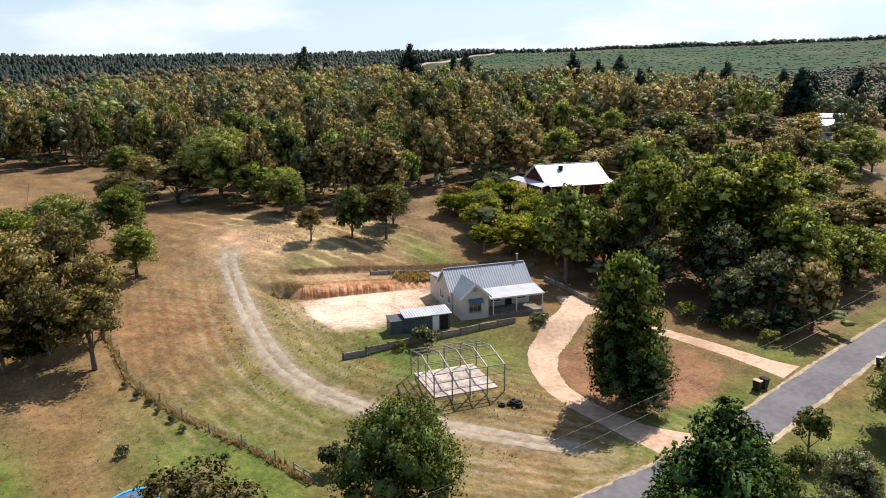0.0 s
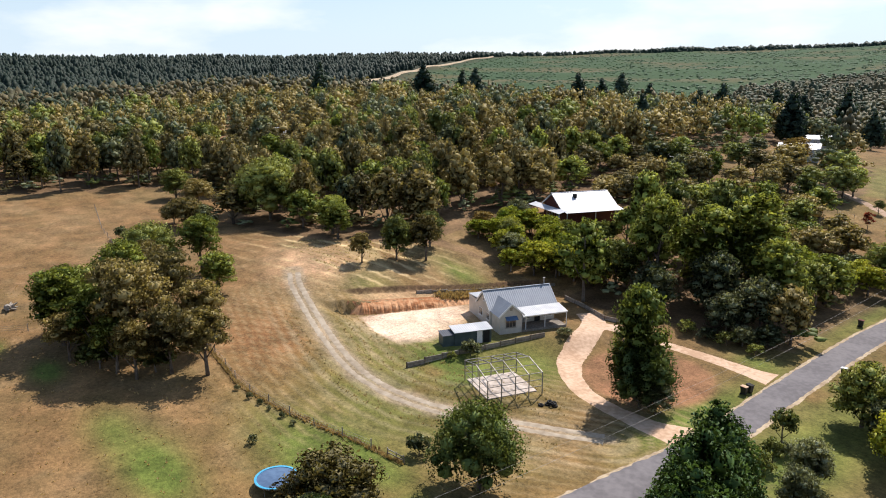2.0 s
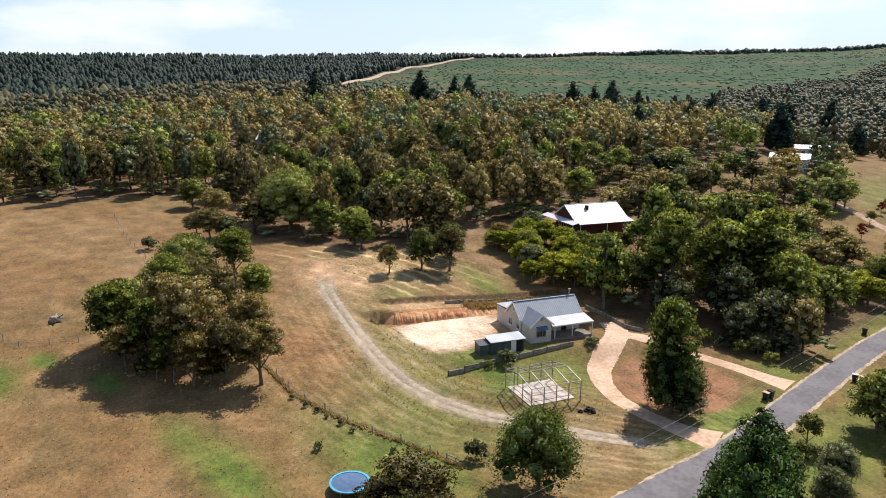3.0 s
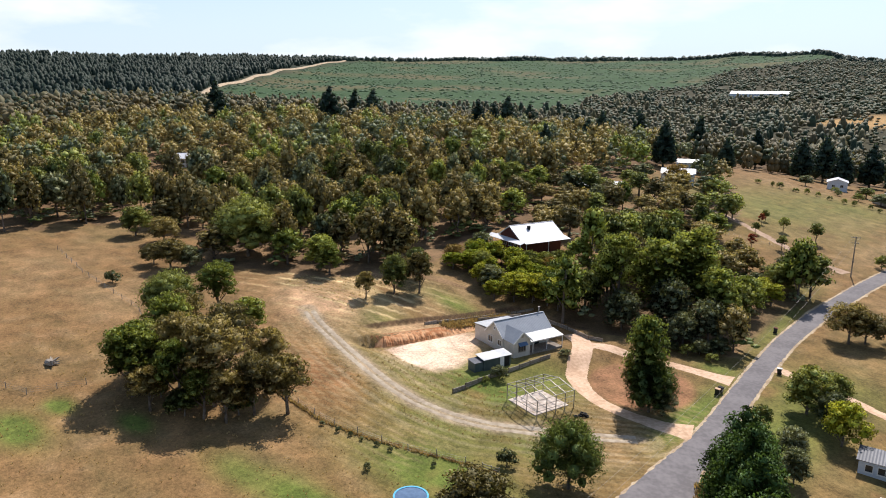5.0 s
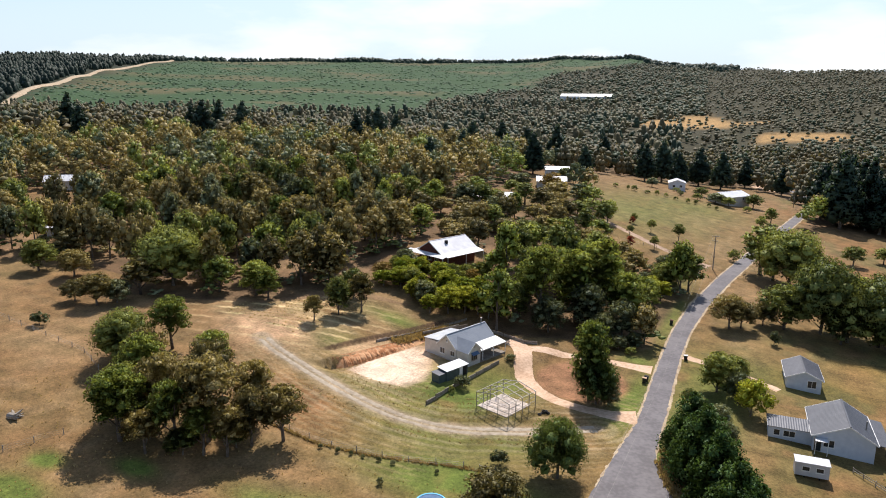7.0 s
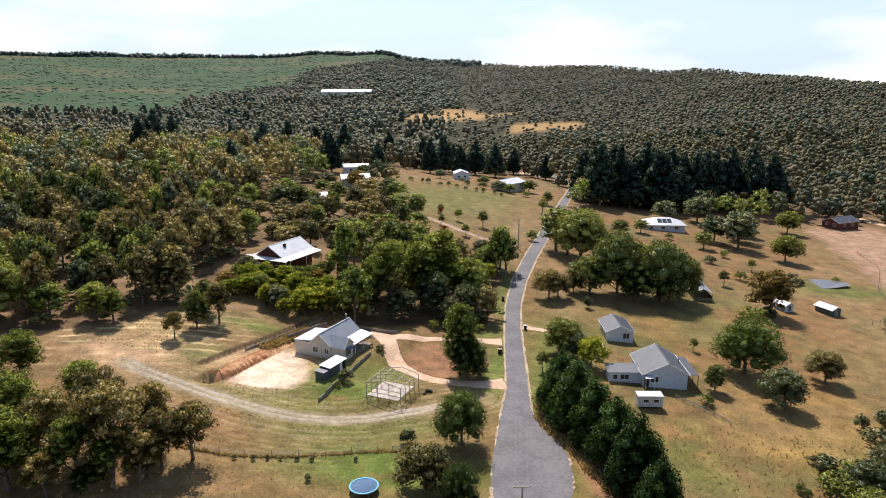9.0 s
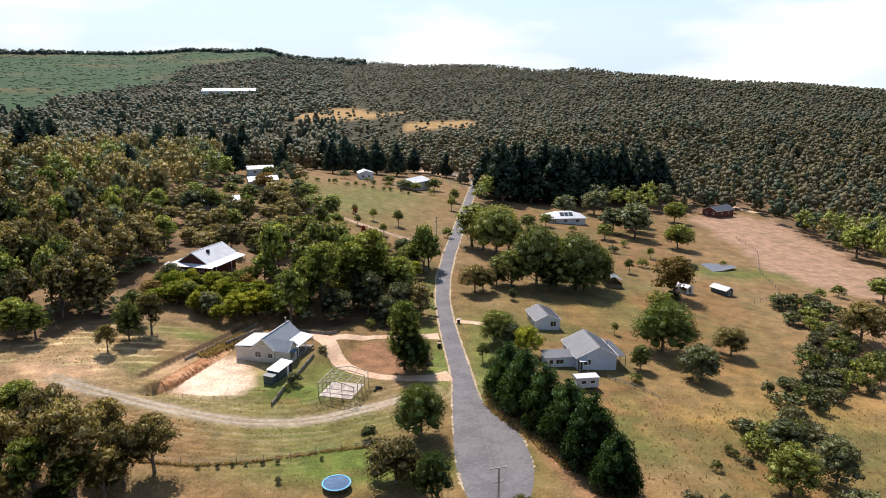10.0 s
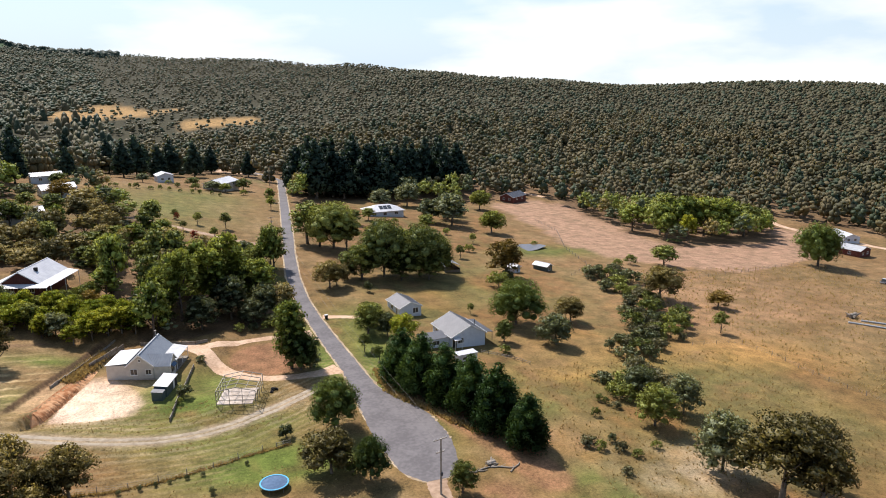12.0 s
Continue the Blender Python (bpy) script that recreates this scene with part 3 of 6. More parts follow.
patch_ramp.color_ramp.elements[0].position, patch_ramp.color_ramp.elements[1].position = 0.32, 0.68
patch_ramp.color_ramp.elements[0].color, patch_ramp.color_ramp.elements[1].color = (0.7, 0.71, 0.62, 1), (1.3, 1.17, 1.1, 1)
tufts = gn.new("ShaderNodeMix")
tufts.data_type, tufts.blend_type = "RGBA", "MULTIPLY"
tufts.inputs["Factor"].default_value = 1.0
gl.new(gn["Geometry"].outputs["Position"], patches.inputs["Vector"])
gl.new(patches.outputs["Fac"], patch_ramp.inputs["Fac"])
gl.new(times.outputs["Result"], tufts.inputs["A"])
gl.new(patch_ramp.outputs["Color"], tufts.inputs["B"])
gl.new(tufts.outputs["Result"], gb.inputs["Base Color"])
ground_mesh.materials.append(M["ground"])
tagged(new("ground", ground_mesh), "dry summer grass paddocks, bare soil and litter rolling to wooded hills", "ground", kind="structure")

sheet("verge", [(a, b, w + 0.55) for a, b, w in ROAD], 0.02, "verge", "pale gravel verge along the sealed lane", "verge", 0.16, 0.6, 7, 12)
sheet("road", ROAD, 0.06, "asphalt", "narrow grey sealed lane ending in a turning circle", "road", 0.12, 0.8, 7, 2)
sheet("driveway", DRIVE, 0.03, "gravel", "pale orange gravel driveway curving from the lane to the cottage", "driveway", 0.1, 0.6, 7, 3)
sheet("driveway", DRIVE_UP, 0.034, "gravel", "pale gravel loop driveway joining the lane", "driveway", 0.1, 0.6, 7, 4)
sheet("driveway", EAST_DRIVE, 0.03, "gravel", "grey gravel driveway to the pale green outbuilding", "driveway", 0.2, 0.6, 5, 5)
sheet("dirt_track", RED_TRACK, 0.03, "dirt", "brown dirt track leaving the turning circle", "track", 0.3, 0.7, 5, 6)


def beside(line, by, half):
    """A line moved sideways by a distance, with one half width."""
    p = along(line, 0.7)
    d = np.gradient(p[:, :2], axis=0)
    d /= np.linalg.norm(d, axis=1)[:, None]
    return [(a + by * q[1], b - by * q[0], half) for (a, b), q in zip(p[:, :2], d)]


for by, half, k in ((-0.66, 0.5, 7), (0.7, 0.55, 17)):
    sheet("wheel_rut", beside(TRACK, by, half), 0.03, "track_dirt", "pale stony wheel rut of the track up the slope", "track", 0.13, 0.5, 5, k)

# bare dirt drive across the northern field
sheet("dirt_track", [(-28, 147, 1.4), (-23.7, 144.6, 1.5), (-9.8, 136.3, 1.5), (3.1, 127, 1.5), (14, 119.5, 1.6), (21, 117, 2.4)], 0.04, "dirt", "brown dirt drive crossing the northern field to the lane", "track", 0.25, 0.8, 5, 19)

# firebreak between the tall pines and the young plantation
sheet("dirt_track", [(25 + q * math.sin(radians(-46.2 - 15 * (1 - (q - 900) / 2300))), -85 + q * math.cos(radians(-46.2 - 15 * (1 - (q - 900) / 2300))), 8) for q in range(1250, 3201, 50)], 4.0, "verge", "pale firebreak track climbing beside the pine plantation", "track", 3.0, 25, 5, 8)


# ---- trees ----
def ico(sub):
    bm = bmesh.new()
    bmesh.ops.create_icosphere(bm, subdivisions=sub, radius=1.0)
    v = np.array([p.co[:] for p in bm.verts])
    f = np.array([[p.index for p in q.verts] for q in bm.faces])
    bm.free()
    return v, f


ICO1 = ico(1)


def crown_arrays(rng, blobs, cards, size, core=0.8, sub=ICO1, lumpy=0.22, inner=0.78, up=0.1):
    """Vertices and triangles of a crown: leaf masses with knobbly cores, covered in small leaf sprays that hang outwards."""
    vs, fs, ns, n = [], [], [], 0
    area = np.array([b[3] * b[4] + b[4] * b[5] for b in blobs])
    share = area / area.sum()
    centre = np.average([b[:3] for b in blobs], axis=0, weights=share) - (0, 0, 0.5)
    for (cx, cy, cz, rx, ry, rz), w in zip(blobs, share):
        c, r = np.array((cx, cy, cz)), np.array((rx, ry, rz))
        outward = (c - centre) / (np.linalg.norm(c - centre) + 1e-6)
        v, f = sub
        knob = 1 + lumpy * (rng.rand(len(v), 1) - 0.5) * 2
        vs.append(c + v * r * core * knob)
        ns.append(v / r * r.mean() + 0.25 * outward + 0.2 * rng.normal(size=v.shape) + (0, 0, up))
        fs.append(f + n)
        n += len(v)
        k = int(cards * w)
        if not k:
            continue
        d = rng.normal(size=(k, 3))
        d /= np.linalg.norm(d, axis=1)[:, None]
        d[:, 2] = np.where(d[:, 2] < -0.5, -d[:, 2], d[:, 2])
        fringe = rng.rand(k, 1) ** 1.5
        p = c + d * r * (inner + (1.14 - inner) * fringe)
        nrm = d + 0.5 * rng.normal(size=(k, 3))
        a = np.cross(nrm, rng.normal(size=(k, 3)))
        a[:, 2] -= 0.12
        a /= np.linalg.norm(a, axis=1)[:, None] + 1e-9
        b = np.cross(nrm, a)
        b /= np.linalg.norm(b, axis=1)[:, None] + 1e-9
        s = size * (0.5 + 0.8 * rng.rand(k, 1))
        lift = d * s * 0.25
        quad = np.stack([p - a * s * 0.6, p + b * s * 0.4 + lift, p + a * s * 0.7, p - b * s * 0.4 + lift], 1).reshape(-1, 3)
        i = n + 4 * np.arange(k)
        fs.append(np.stack([i, i + 1, i + 2], 1))
        fs.append(np.stack([i, i + 2, i + 3], 1))
        vs.append(quad)
        ns.append(np.repeat(0.85 * d + 0.3 * outward + 0.24 * rng.normal(size=(k, 3)) + (0, 0, 0.12), 4, axis=0))
        n += 4 * k
    ns = np.concatenate(ns)
    return np.concatenate(vs), np.concatenate(fs), ns / np.linalg.norm(ns, axis=1)[:, None]


def mesh_of(name, v, f, material_name, normals=None):
    me = bpy.data.meshes.new(name)
    v, f = np.asarray(v, np.float32), np.asarray(f, np.int32)
    me.vertices.add(len(v))
    me.vertices.foreach_set("co", v.ravel())
    me.loops.add(f.size)
    me.loops.foreach_set("vertex_index", f.ravel())
    me.polygons.add(len(f))
    me.polygons.foreach_set("loop_start", (np.arange(len(f)) * 3).astype(np.int32))
    me.update()
    if normals is not None:
        me.polygons.foreach_set("use_smooth", np.ones(len(f), bool))
        me.normals_split_custom_set_from_vertices(np.asarray(normals, np.float32))
    me.materials.append(M[material_name])
    return me


def gum_blobs(rng, h, w, low, n, flat=0.75):
    """Leaf masses of an uneven, domed crown of height h and width w, bare below low."""
    out = []
    lean, skew = rng.rand() * math.tau, rng.uniform(0.05, 0.22)
    zc, hz = low + (h - low) * 0.42, (h - low) * 0.56
    for i in range(n):
        ca = 1 - 1.5 * (i + 0.35 + 0.3 * rng.rand()) / n
        a = i * 2.4 + rng.uniform(-0.45, 0.45)
        s = w * (0.125 + 0.085 * rng.rand()) * (1.35 if n < 6 else 1.0)
        out_r = (w / 2 - s * 0.8) * math.sqrt(max(0.0, 1 - ca * ca)) * rng.uniform(0.72, 1.08) * (1 + skew * math.cos(a - lean))
        z = zc + (hz - s * flat * 0.8) * ca * rng.uniform(0.86, 1.06)
        out.append((out_r * math.cos(a), out_r * math.sin(a), max(z, low * 0.7 + s * flat * 0.5), s, s * rng.uniform(0.8, 1.2), s * flat * rng.uniform(0.85, 1.15)))
    for i in range(max(1, n // 5)):
        a = rng.rand() * math.tau
        out.append((0.12 * w * math.cos(a), 0.12 * w * math.sin(a), zc + hz * rng.uniform(-0.2, 0.45), w * 0.22, w * 0.22, min(w * 0.2, hz * 0.5)))
    return out


def cone_blobs(rng, h, w, low, n):
    """Leaf masses of a dense, pointed crown in rings that narrow upwards."""
    out = []
    for i in range(n):
        t = (i + 0.5) / n
        z = low + (h - low) * (0.06 + 0.92 * t)
        r = w / 2 * (1 - t) ** 0.55 * (0.8 + 0.2 * min(1, t * 5))
        k = max(1, round(6 * (1 - t)))
        for j in range(k):
            a = math.tau * (j + 0.5 * (i % 2)) / k + rng.uniform(-0.3, 0.3)
            s = 0.3 * r + 0.09 * w * rng.uniform(0.8, 1.2)
            q = (r - 0.6 * s) * rng.uniform(0.75, 1.05) if k > 1 else 0.03 * w
            out.append((q * math.cos(a), q * math.sin(a), z + rng.uniform(-0.03, 0.03) * h, s, s, s * 1.2))
    return out


def trunk_mesh(rng, h, w, low, limbs, r0):
    bm = bmesh.new()
    lean = rng.uniform(-0.05, 0.05, 2) * h
    top = (lean[0], lean[1], h * 0.8)
    add_tube(bm, [(0, 0, -0.4), (lean[0] * 0.2, lean[1] * 0.2, low * 0.5), (lean[0] * 0.6, lean[1] * 0.6, h * 0.5), top], [r0 * 1.25, r0, r0 * 0.6, r0 * 0.15], 7)
    for i in range(limbs):
        a = math.tau * (i + rng.rand() * 0.6) / max(limbs, 1)
        z0 = low * 0.55 + (h * 0.55 - low * 0.55) * rng.rand()
        reach = w * (0.22 + 0.14 * rng.rand())
        p0 = (lean[0] * z0 / h, lean[1] * z0 / h, z0)
        p1 = (p0[0] + reach * 0.5 * math.cos(a), p0[1] + reach * 0.5 * math.sin(a), z0 + h * 0.13)
        p2 = (p0[0] + reach * math.cos(a), p0[1] + reach * math.sin(a), z0 + h * 0.3)
        add_tube(bm, [p0, p1, p2], [r0 * 0.5, r0 * 0.34, r0 * 0.12], 5)
    me = bpy.data.meshes.new("trunk")
    for f in bm.faces:
        f.smooth = True
    bm.to_mesh(me)
    bm.free()
    me.materials.append(M["bark"])
    return me


TREE_KINDS = {}


def tree_kind(key, name, leaf, h, w, low, n, cards, size, shape="gum", limbs=5, r0=None, seed=0, label="", core=0.56, flat=0.75):
    rng = np.random.RandomState(seed)
    blobs = cone_blobs(rng, h, w, low, n) if shape == "cone" else gum_blobs(rng, h, w, low, n, flat)
    v, f, nrm = crown_arrays(rng, blobs, cards, size, core)
    TREE_KINDS[key] = (name, mesh_of("crown", v, f, leaf, nrm), trunk_mesh(rng, h, w, low, limbs, r0 or 0.022 * h), h, w, label)


tree_kind("gumA", "gum_tree", "gum", 10, 7.5, 1.0, 30, 5200, 0.29, seed=1, label="spreading green gum tree with a rough brown trunk")
tree_kind("gumB", "gum_tree", "gum_light", 12, 7, 1.2, 34, 5400, 0.29, seed=2, label="tall dense green gum tree")
tree_kind("gumC", "gum_tree", "gum_olive", 10, 8, 1.2, 28, 5200, 0.29, seed=3, label="olive-brown gum tree with an open crown")
tree_kind("gumD", "gum_tree", "gum_olive", 9, 6, 2.2, 20, 3000, 0.33, seed=4, label="olive gum tree with a rounded crown")
tree_kind("gumE", "gum_tree", "gum_grey", 8, 6.5, 0.4, 30, 4600, 0.26, seed=5, label="grey-green wattle with dense foliage")
tree_kind("gumF", "gum_tree", "gum_light", 14, 7, 1.4, 38, 5200, 0.36, seed=6, label="very tall green gum tree standing among others")
tree_kind("round", "shade_tree", "gum", 6, 5.5, 1.0, 24, 5200, 0.24, seed=7, label="round dense dark green tree", flat=0.9)
tree_kind("dense", "shade_tree", "dense_leaf", 9, 8, 0.3, 40, 15000, 0.19, core=0.5, seed=17, label="dense green tree with leaf masses down to the ground", flat=1.0)
tree_kind("openA", "gum_tree", "gum_olive", 12, 9.5, 3.6, 22, 6000, 0.28, seed=41, limbs=7, label="dark olive gum with brown-tipped leaf clumps and bare lower limbs", flat=0.62)
tree_kind("openB", "gum_tree", "gum_olive", 11, 8, 3.0, 20, 5400, 0.28, seed=42, limbs=7, label="dark olive gum leaning among its neighbours", flat=0.7)
tree_kind("openC", "gum_tree", "gum_light", 13, 8, 3.2, 24, 5600, 0.29, seed=43, limbs=7, label="tall green gum with separate leaf clumps", flat=0.75)
tree_kind("dome", "gum_tree", "gum", 12, 12, 0.9, 64, 14000, 0.28, seed=44, limbs=7, label="broad domed green gum with a dense crown", flat=0.8)
tree_kind("lime", "garden_tree", "lime_leaf", 6.5, 5, 0.8, 18, 2400, 0.26, seed=8, label="bright lime-green deciduous tree")
tree_kind("cypress", "cypress_tree", "cypress_leaf", 9, 6.2, 0.2, 10, 15000, 0.2, "cone", 0, 0.2, 9, "dense dark green cypress in a row", core=0.6)
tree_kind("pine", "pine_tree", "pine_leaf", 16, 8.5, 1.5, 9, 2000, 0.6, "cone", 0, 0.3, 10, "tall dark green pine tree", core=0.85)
tree_kind("shrub", "shrub", "gum_grey", 2.0, 2.2, 0.1, 10, 650, 0.18, limbs=3, r0=0.05, seed=11, label="rounded grey-green shrub on dry grass", flat=0.9)
tree_kind("bush", "shrub", "gum", 2.6, 2.8, 0.1, 11, 650, 0.2, limbs=3, r0=0.06, seed=12, label="dark green rounded bush on grass", flat=0.9)
tree_kind("scrub", "shrub", "scrub_leaf", 2.2, 3.4, 0.0, 12, 800, 0.2, limbs=3, r0=0.05, seed=18, label="low olive-grey scrub on the gully floor", flat=0.8)
tree_kind("red", "garden_tree", "red_leaf", 3.6, 2.6, 0.8, 10, 500, 0.22, limbs=3, r0=0.06, seed=13, label="small red-leaved ornamental tree")
tree_kind("rust", "gum_tree", "rust_leaf", 8, 6.5, 0.7, 24, 3400, 0.24, seed=14, label="rust-brown leaved tree among green gums")
tree_kind("small", "young_tree", "gum", 4.4, 3.2, 1.3, 13, 1100, 0.2, limbs=4, r0=0.09, seed=15, label="small green young tree with a thin trunk")

for key, src, leaf, h, w, seed in (("woodA", "gumA", "gum", 10, 7.5, 21), ("woodB", "gumB", "gum", 12, 7, 22), ("woodC", "gumC", "gum_olive", 10, 8, 23), ("woodD", "gumE", "gum_grey", 9, 7, 24), ("woodE", "gumC", "gum_olive", 11, 7, 25), ("woodF", "gumA", "gum_light", 10, 7.5, 26), ("woodG", "gumC", "gum_olive", 12, 9, 27), ("woodH", "gumB", "gum_light", 13, 8, 28)):
    tree_kind(key, "gum_tree", leaf, h, w, 1.6, 22, 1300, 0.46, core=0.64, seed=seed, label=TREE_KINDS[src][5])

tree_kind("limeround", "garden_tree", "lime_leaf", 6, 5.8, 0.6, 22, 3000, 0.25, seed=31, label="round bright green garden tree", flat=0.95)

PROTO = {}
tree_spots = []


def plant(key, x, y, h=None, w=None, turn=None, group="", label=""):
    """A tree of a kind at a place, scaled to a height and a width."""
    if math.hypot(x - 10, y + 60) > 165:
        key = {"gumA": "woodA", "gumB": "woodB", "gumC": "woodC", "gumD": "woodC", "gumE": "woodD", "gumF": "woodB"}.get(key, key)
    name, crown, trunk, h0, w0, text = TREE_KINDS[key]
    sz = (h or h0) / h0
    sx = (w or w0 * sz) / w0
    turn = random.uniform(0, 360) if turn is None else turn
    m = pose(x, y, spot(x, y) - 0.05, 0, 0, turn) @ Matrix.Diagonal((sx, sx, sz, 1))
    tree_spots.append((x, y, sx * w0 / 2))
    if key not in PROTO:
        ob = group_empty(name, Matrix())
        new("trunk", trunk).parent = ob
        new("crown", crown).parent = ob
        tagged(ob, text, "tree" if "tree" in name else "shrub")
        ob.matrix_basis = m
        PROTO[key] = ob
    else:
        src = PROTO[key]
        keep = src.matrix_basis.copy()
        src.matrix_basis = Matrix()
        ob = copy_thing(src, m)
        src.matrix_basis = keep
    if group:
        ob["group"] = group
    if label:
        ob["label"] = label
    return ob


# dark clump on the western slope
for key, x, y, h, w in (("openA", -36, -30, 14, 11), ("openA", -41, -24, 13, 9), ("openB", -27, -24, 9.5, 8), ("openC", -46.5, -36.5, 11.5, 9.5), ("dome", -66, -19, 10, 11), ("openC", -62.5, -11.3, 10.5, 7.5), ("openB", -31, -31.5, 8.5, 6.5), ("gumB", -50.8, -13, 7.6, 6.6),
                        ("openC", -52, -27, 12, 8), ("openB", -30, -27.5, 10, 6.5), ("openC", -38.5, -34, 11, 7), ("openA", -44.5, -30, 12, 8.5), ("openB", -34, -21.5, 10.5, 7), ("gumA", -50, -33, 10, 8), ("openB", -57, -22, 10, 8), ("openB", -41, -37, 7, 6), ("openC", -34, -33, 8, 6), ("round", -43.5, -34, 5, 6), ("round", -36.5, -34.5, 4.2, 5), ("gumE", -47, -32.5, 5, 6), ("round", -31.5, -29, 4.5, 5)):
    plant(key, x, y, h, w, group="trees in the dark clump")
# single trees above the bank and along the paddock
for key, x, y, h, w in (("gumD", -47.3, 12, 5.6, 4.2), ("gumA", -45.6, 18.4, 8.6, 6), ("gumD", -42.8, 23, 8.8, 6.4), ("gumA", -48, 28, 7.5, 6.5), ("gumB", -62.4, 16, 8, 6.2),
                        ("gumB", -67, 17.6, 8.6, 7.4), ("dome", -88.7, 14, 14.5, 17.5), ("gumC", -92, -3.8, 7.4, 8.5), ("shrub", -91.8, -17, 3, 3.6), ("gumC", -112, 6, 7, 8), ("gumE", -90, -0.5, 5.5, 6), ("gumC", -98, -4.5, 5, 5.5), ("gumA", -122, 4, 8, 8)):
    plant(key, x, y, h, w, group="trees above the bank")
# trees by the driveway and lane
plant("gumB", 9.6, 15, 15.5, 7.6, group="trees at the driveway loop")
plant("dense", 11.2, 13.6, 8.6, 8.6, group="trees at the driveway loop")
plant("gumE", 13.2, 13.8, 4.4, 4.4, group="trees at the driveway loop")
plant("dense", 12.0, -12.8, 9.4, 9.0, label="round dense green tree beside the turning circle")
plant("gumC", 8, -26.5, 7.2, 9.0, label="olive tree beside the turning circle")
plant("dense", 13, -30.5, 7.2, 5.6, label="dark green tree at the edge of the turning circle")
plant("shrub", 3.5, -13.4, 2.6, 2.8)
plant("gumA", 24.2, -38.6, 5.2, 4.2, label="young green tree at the foot of the power pole")
plant("bush", 11, -27.8, 2.2, 3.0, label="dark bush between the trees by the turning circle")
for x, y, s in ((28.4, 0, 1.0), (30.4, -5.5, 1.06), (33, -11, 1.02), (35.4, -17, 1.0), (37.4, -23.5, 1.04), (39, -31, 0.85)):
    plant("cypress", x, y, 11 * s, 9.4 * s, group="cypress row")
# tall wood between the cottage and the lane
for key, x, y, h, w in (("openC", -10, 47, 18, 10), ("gumF", 1.5, 58, 19, 11), ("gumB", -14, 51, 13, 9), ("gumE", 1, 46.5, 11, 9.5), ("gumE", 9.2, 46, 9, 8), ("gumB", 9.8, 66, 9, 8.5), ("gumA", 12, 85.5, 7.5, 8),
                        ("lime", -28.2, 36.5, 6.6, 7.2), ("lime", -22.8, 41, 6.6, 7), ("lime", -33, 46, 6.4, 6.4), ("lime", -25.3, 39, 5.4, 5.4), ("limeround", -18.5, 44.5, 6.2, 6.4), ("lime", -31.5, 33.8, 4.6, 4.8), ("rust", -20.5, 42.3, 5, 4.4), ("gumE", -35, 38, 5.5, 6.5), ("gumE", -6, 41, 8.5, 8), ("gumF", -3, 52, 17, 11), ("gumE", 5.5, 43, 6.5, 7),
                        ("gumB", 8.6, 55.5, 9, 8), ("lime", 12.6, 76, 5.5, 6.5), ("lime", 9, 71, 6, 6.5), ("limeround", 3, 72, 7, 7), ("gumA", -15, 43, 10, 8.5), ("gumB", 8, 52, 14, 10), ("lime", -38, 41, 5.5, 5.5), ("lime", -20, 40.5, 6, 6)):
    plant(key, x, y, h, w, group="trees between the cottage and the lane")
for i in range(34):
    x, y = random.uniform(-50, -20), random.uniform(37, 55)
    if y > 52 and x < -34:
        continue
    plant(random.choice(("lime", "gumE", "lime", "limeround", "gumA", "lime", "rust")), x, y, random.uniform(3.6, 6.4), random.uniform(4.2, 6.4), group="garden trees below the brick house")
for i in range(14):
    plant(random.choice(("lime", "gumE", "round")), random.uniform(-48, -31), random.uniform(49, 54), random.uniform(3.2, 4.6), random.uniform(3.4, 5), group="garden trees below the brick house")
for x, y, h in ((-38, 51.5, 4.2), (-35, 53, 4.6), (-41, 50.5, 4.0), (-32, 55, 4.6), (-44.5, 49.5, 4.2), (-29.5, 58, 5)):
    plant("round", x, y, h, h * 1.15, group="garden trees below the brick house")
# garden and paddock trees east of the lane
for key, x, y, h, w in (("gumB", 34.6, 120, 16, 14), ("dome", 54, 73, 14.5, 14), ("dome", 66, 77, 13, 13), ("openC", 38, 116, 15, 11), ("gumA", 46, 110, 13, 12), ("gumA", 52.5, 70.5, 9, 9), ("gumA", 61.5, 71, 8.5, 9), ("gumC", 32, 67, 7, 7), ("dome", 42, 113, 17, 19), ("dome", 48.6, 75, 18.5, 17), ("dome", 60, 74.5, 17, 18), ("gumA", 41, 72.6, 11, 12), ("gumB", 54, 78, 15, 13), ("gumC", 29.5, 65, 8.6, 8.5), ("gumC", 36.5, 72, 6, 6)):
    plant(key, x, y, h, w, group="gums beside the lane")
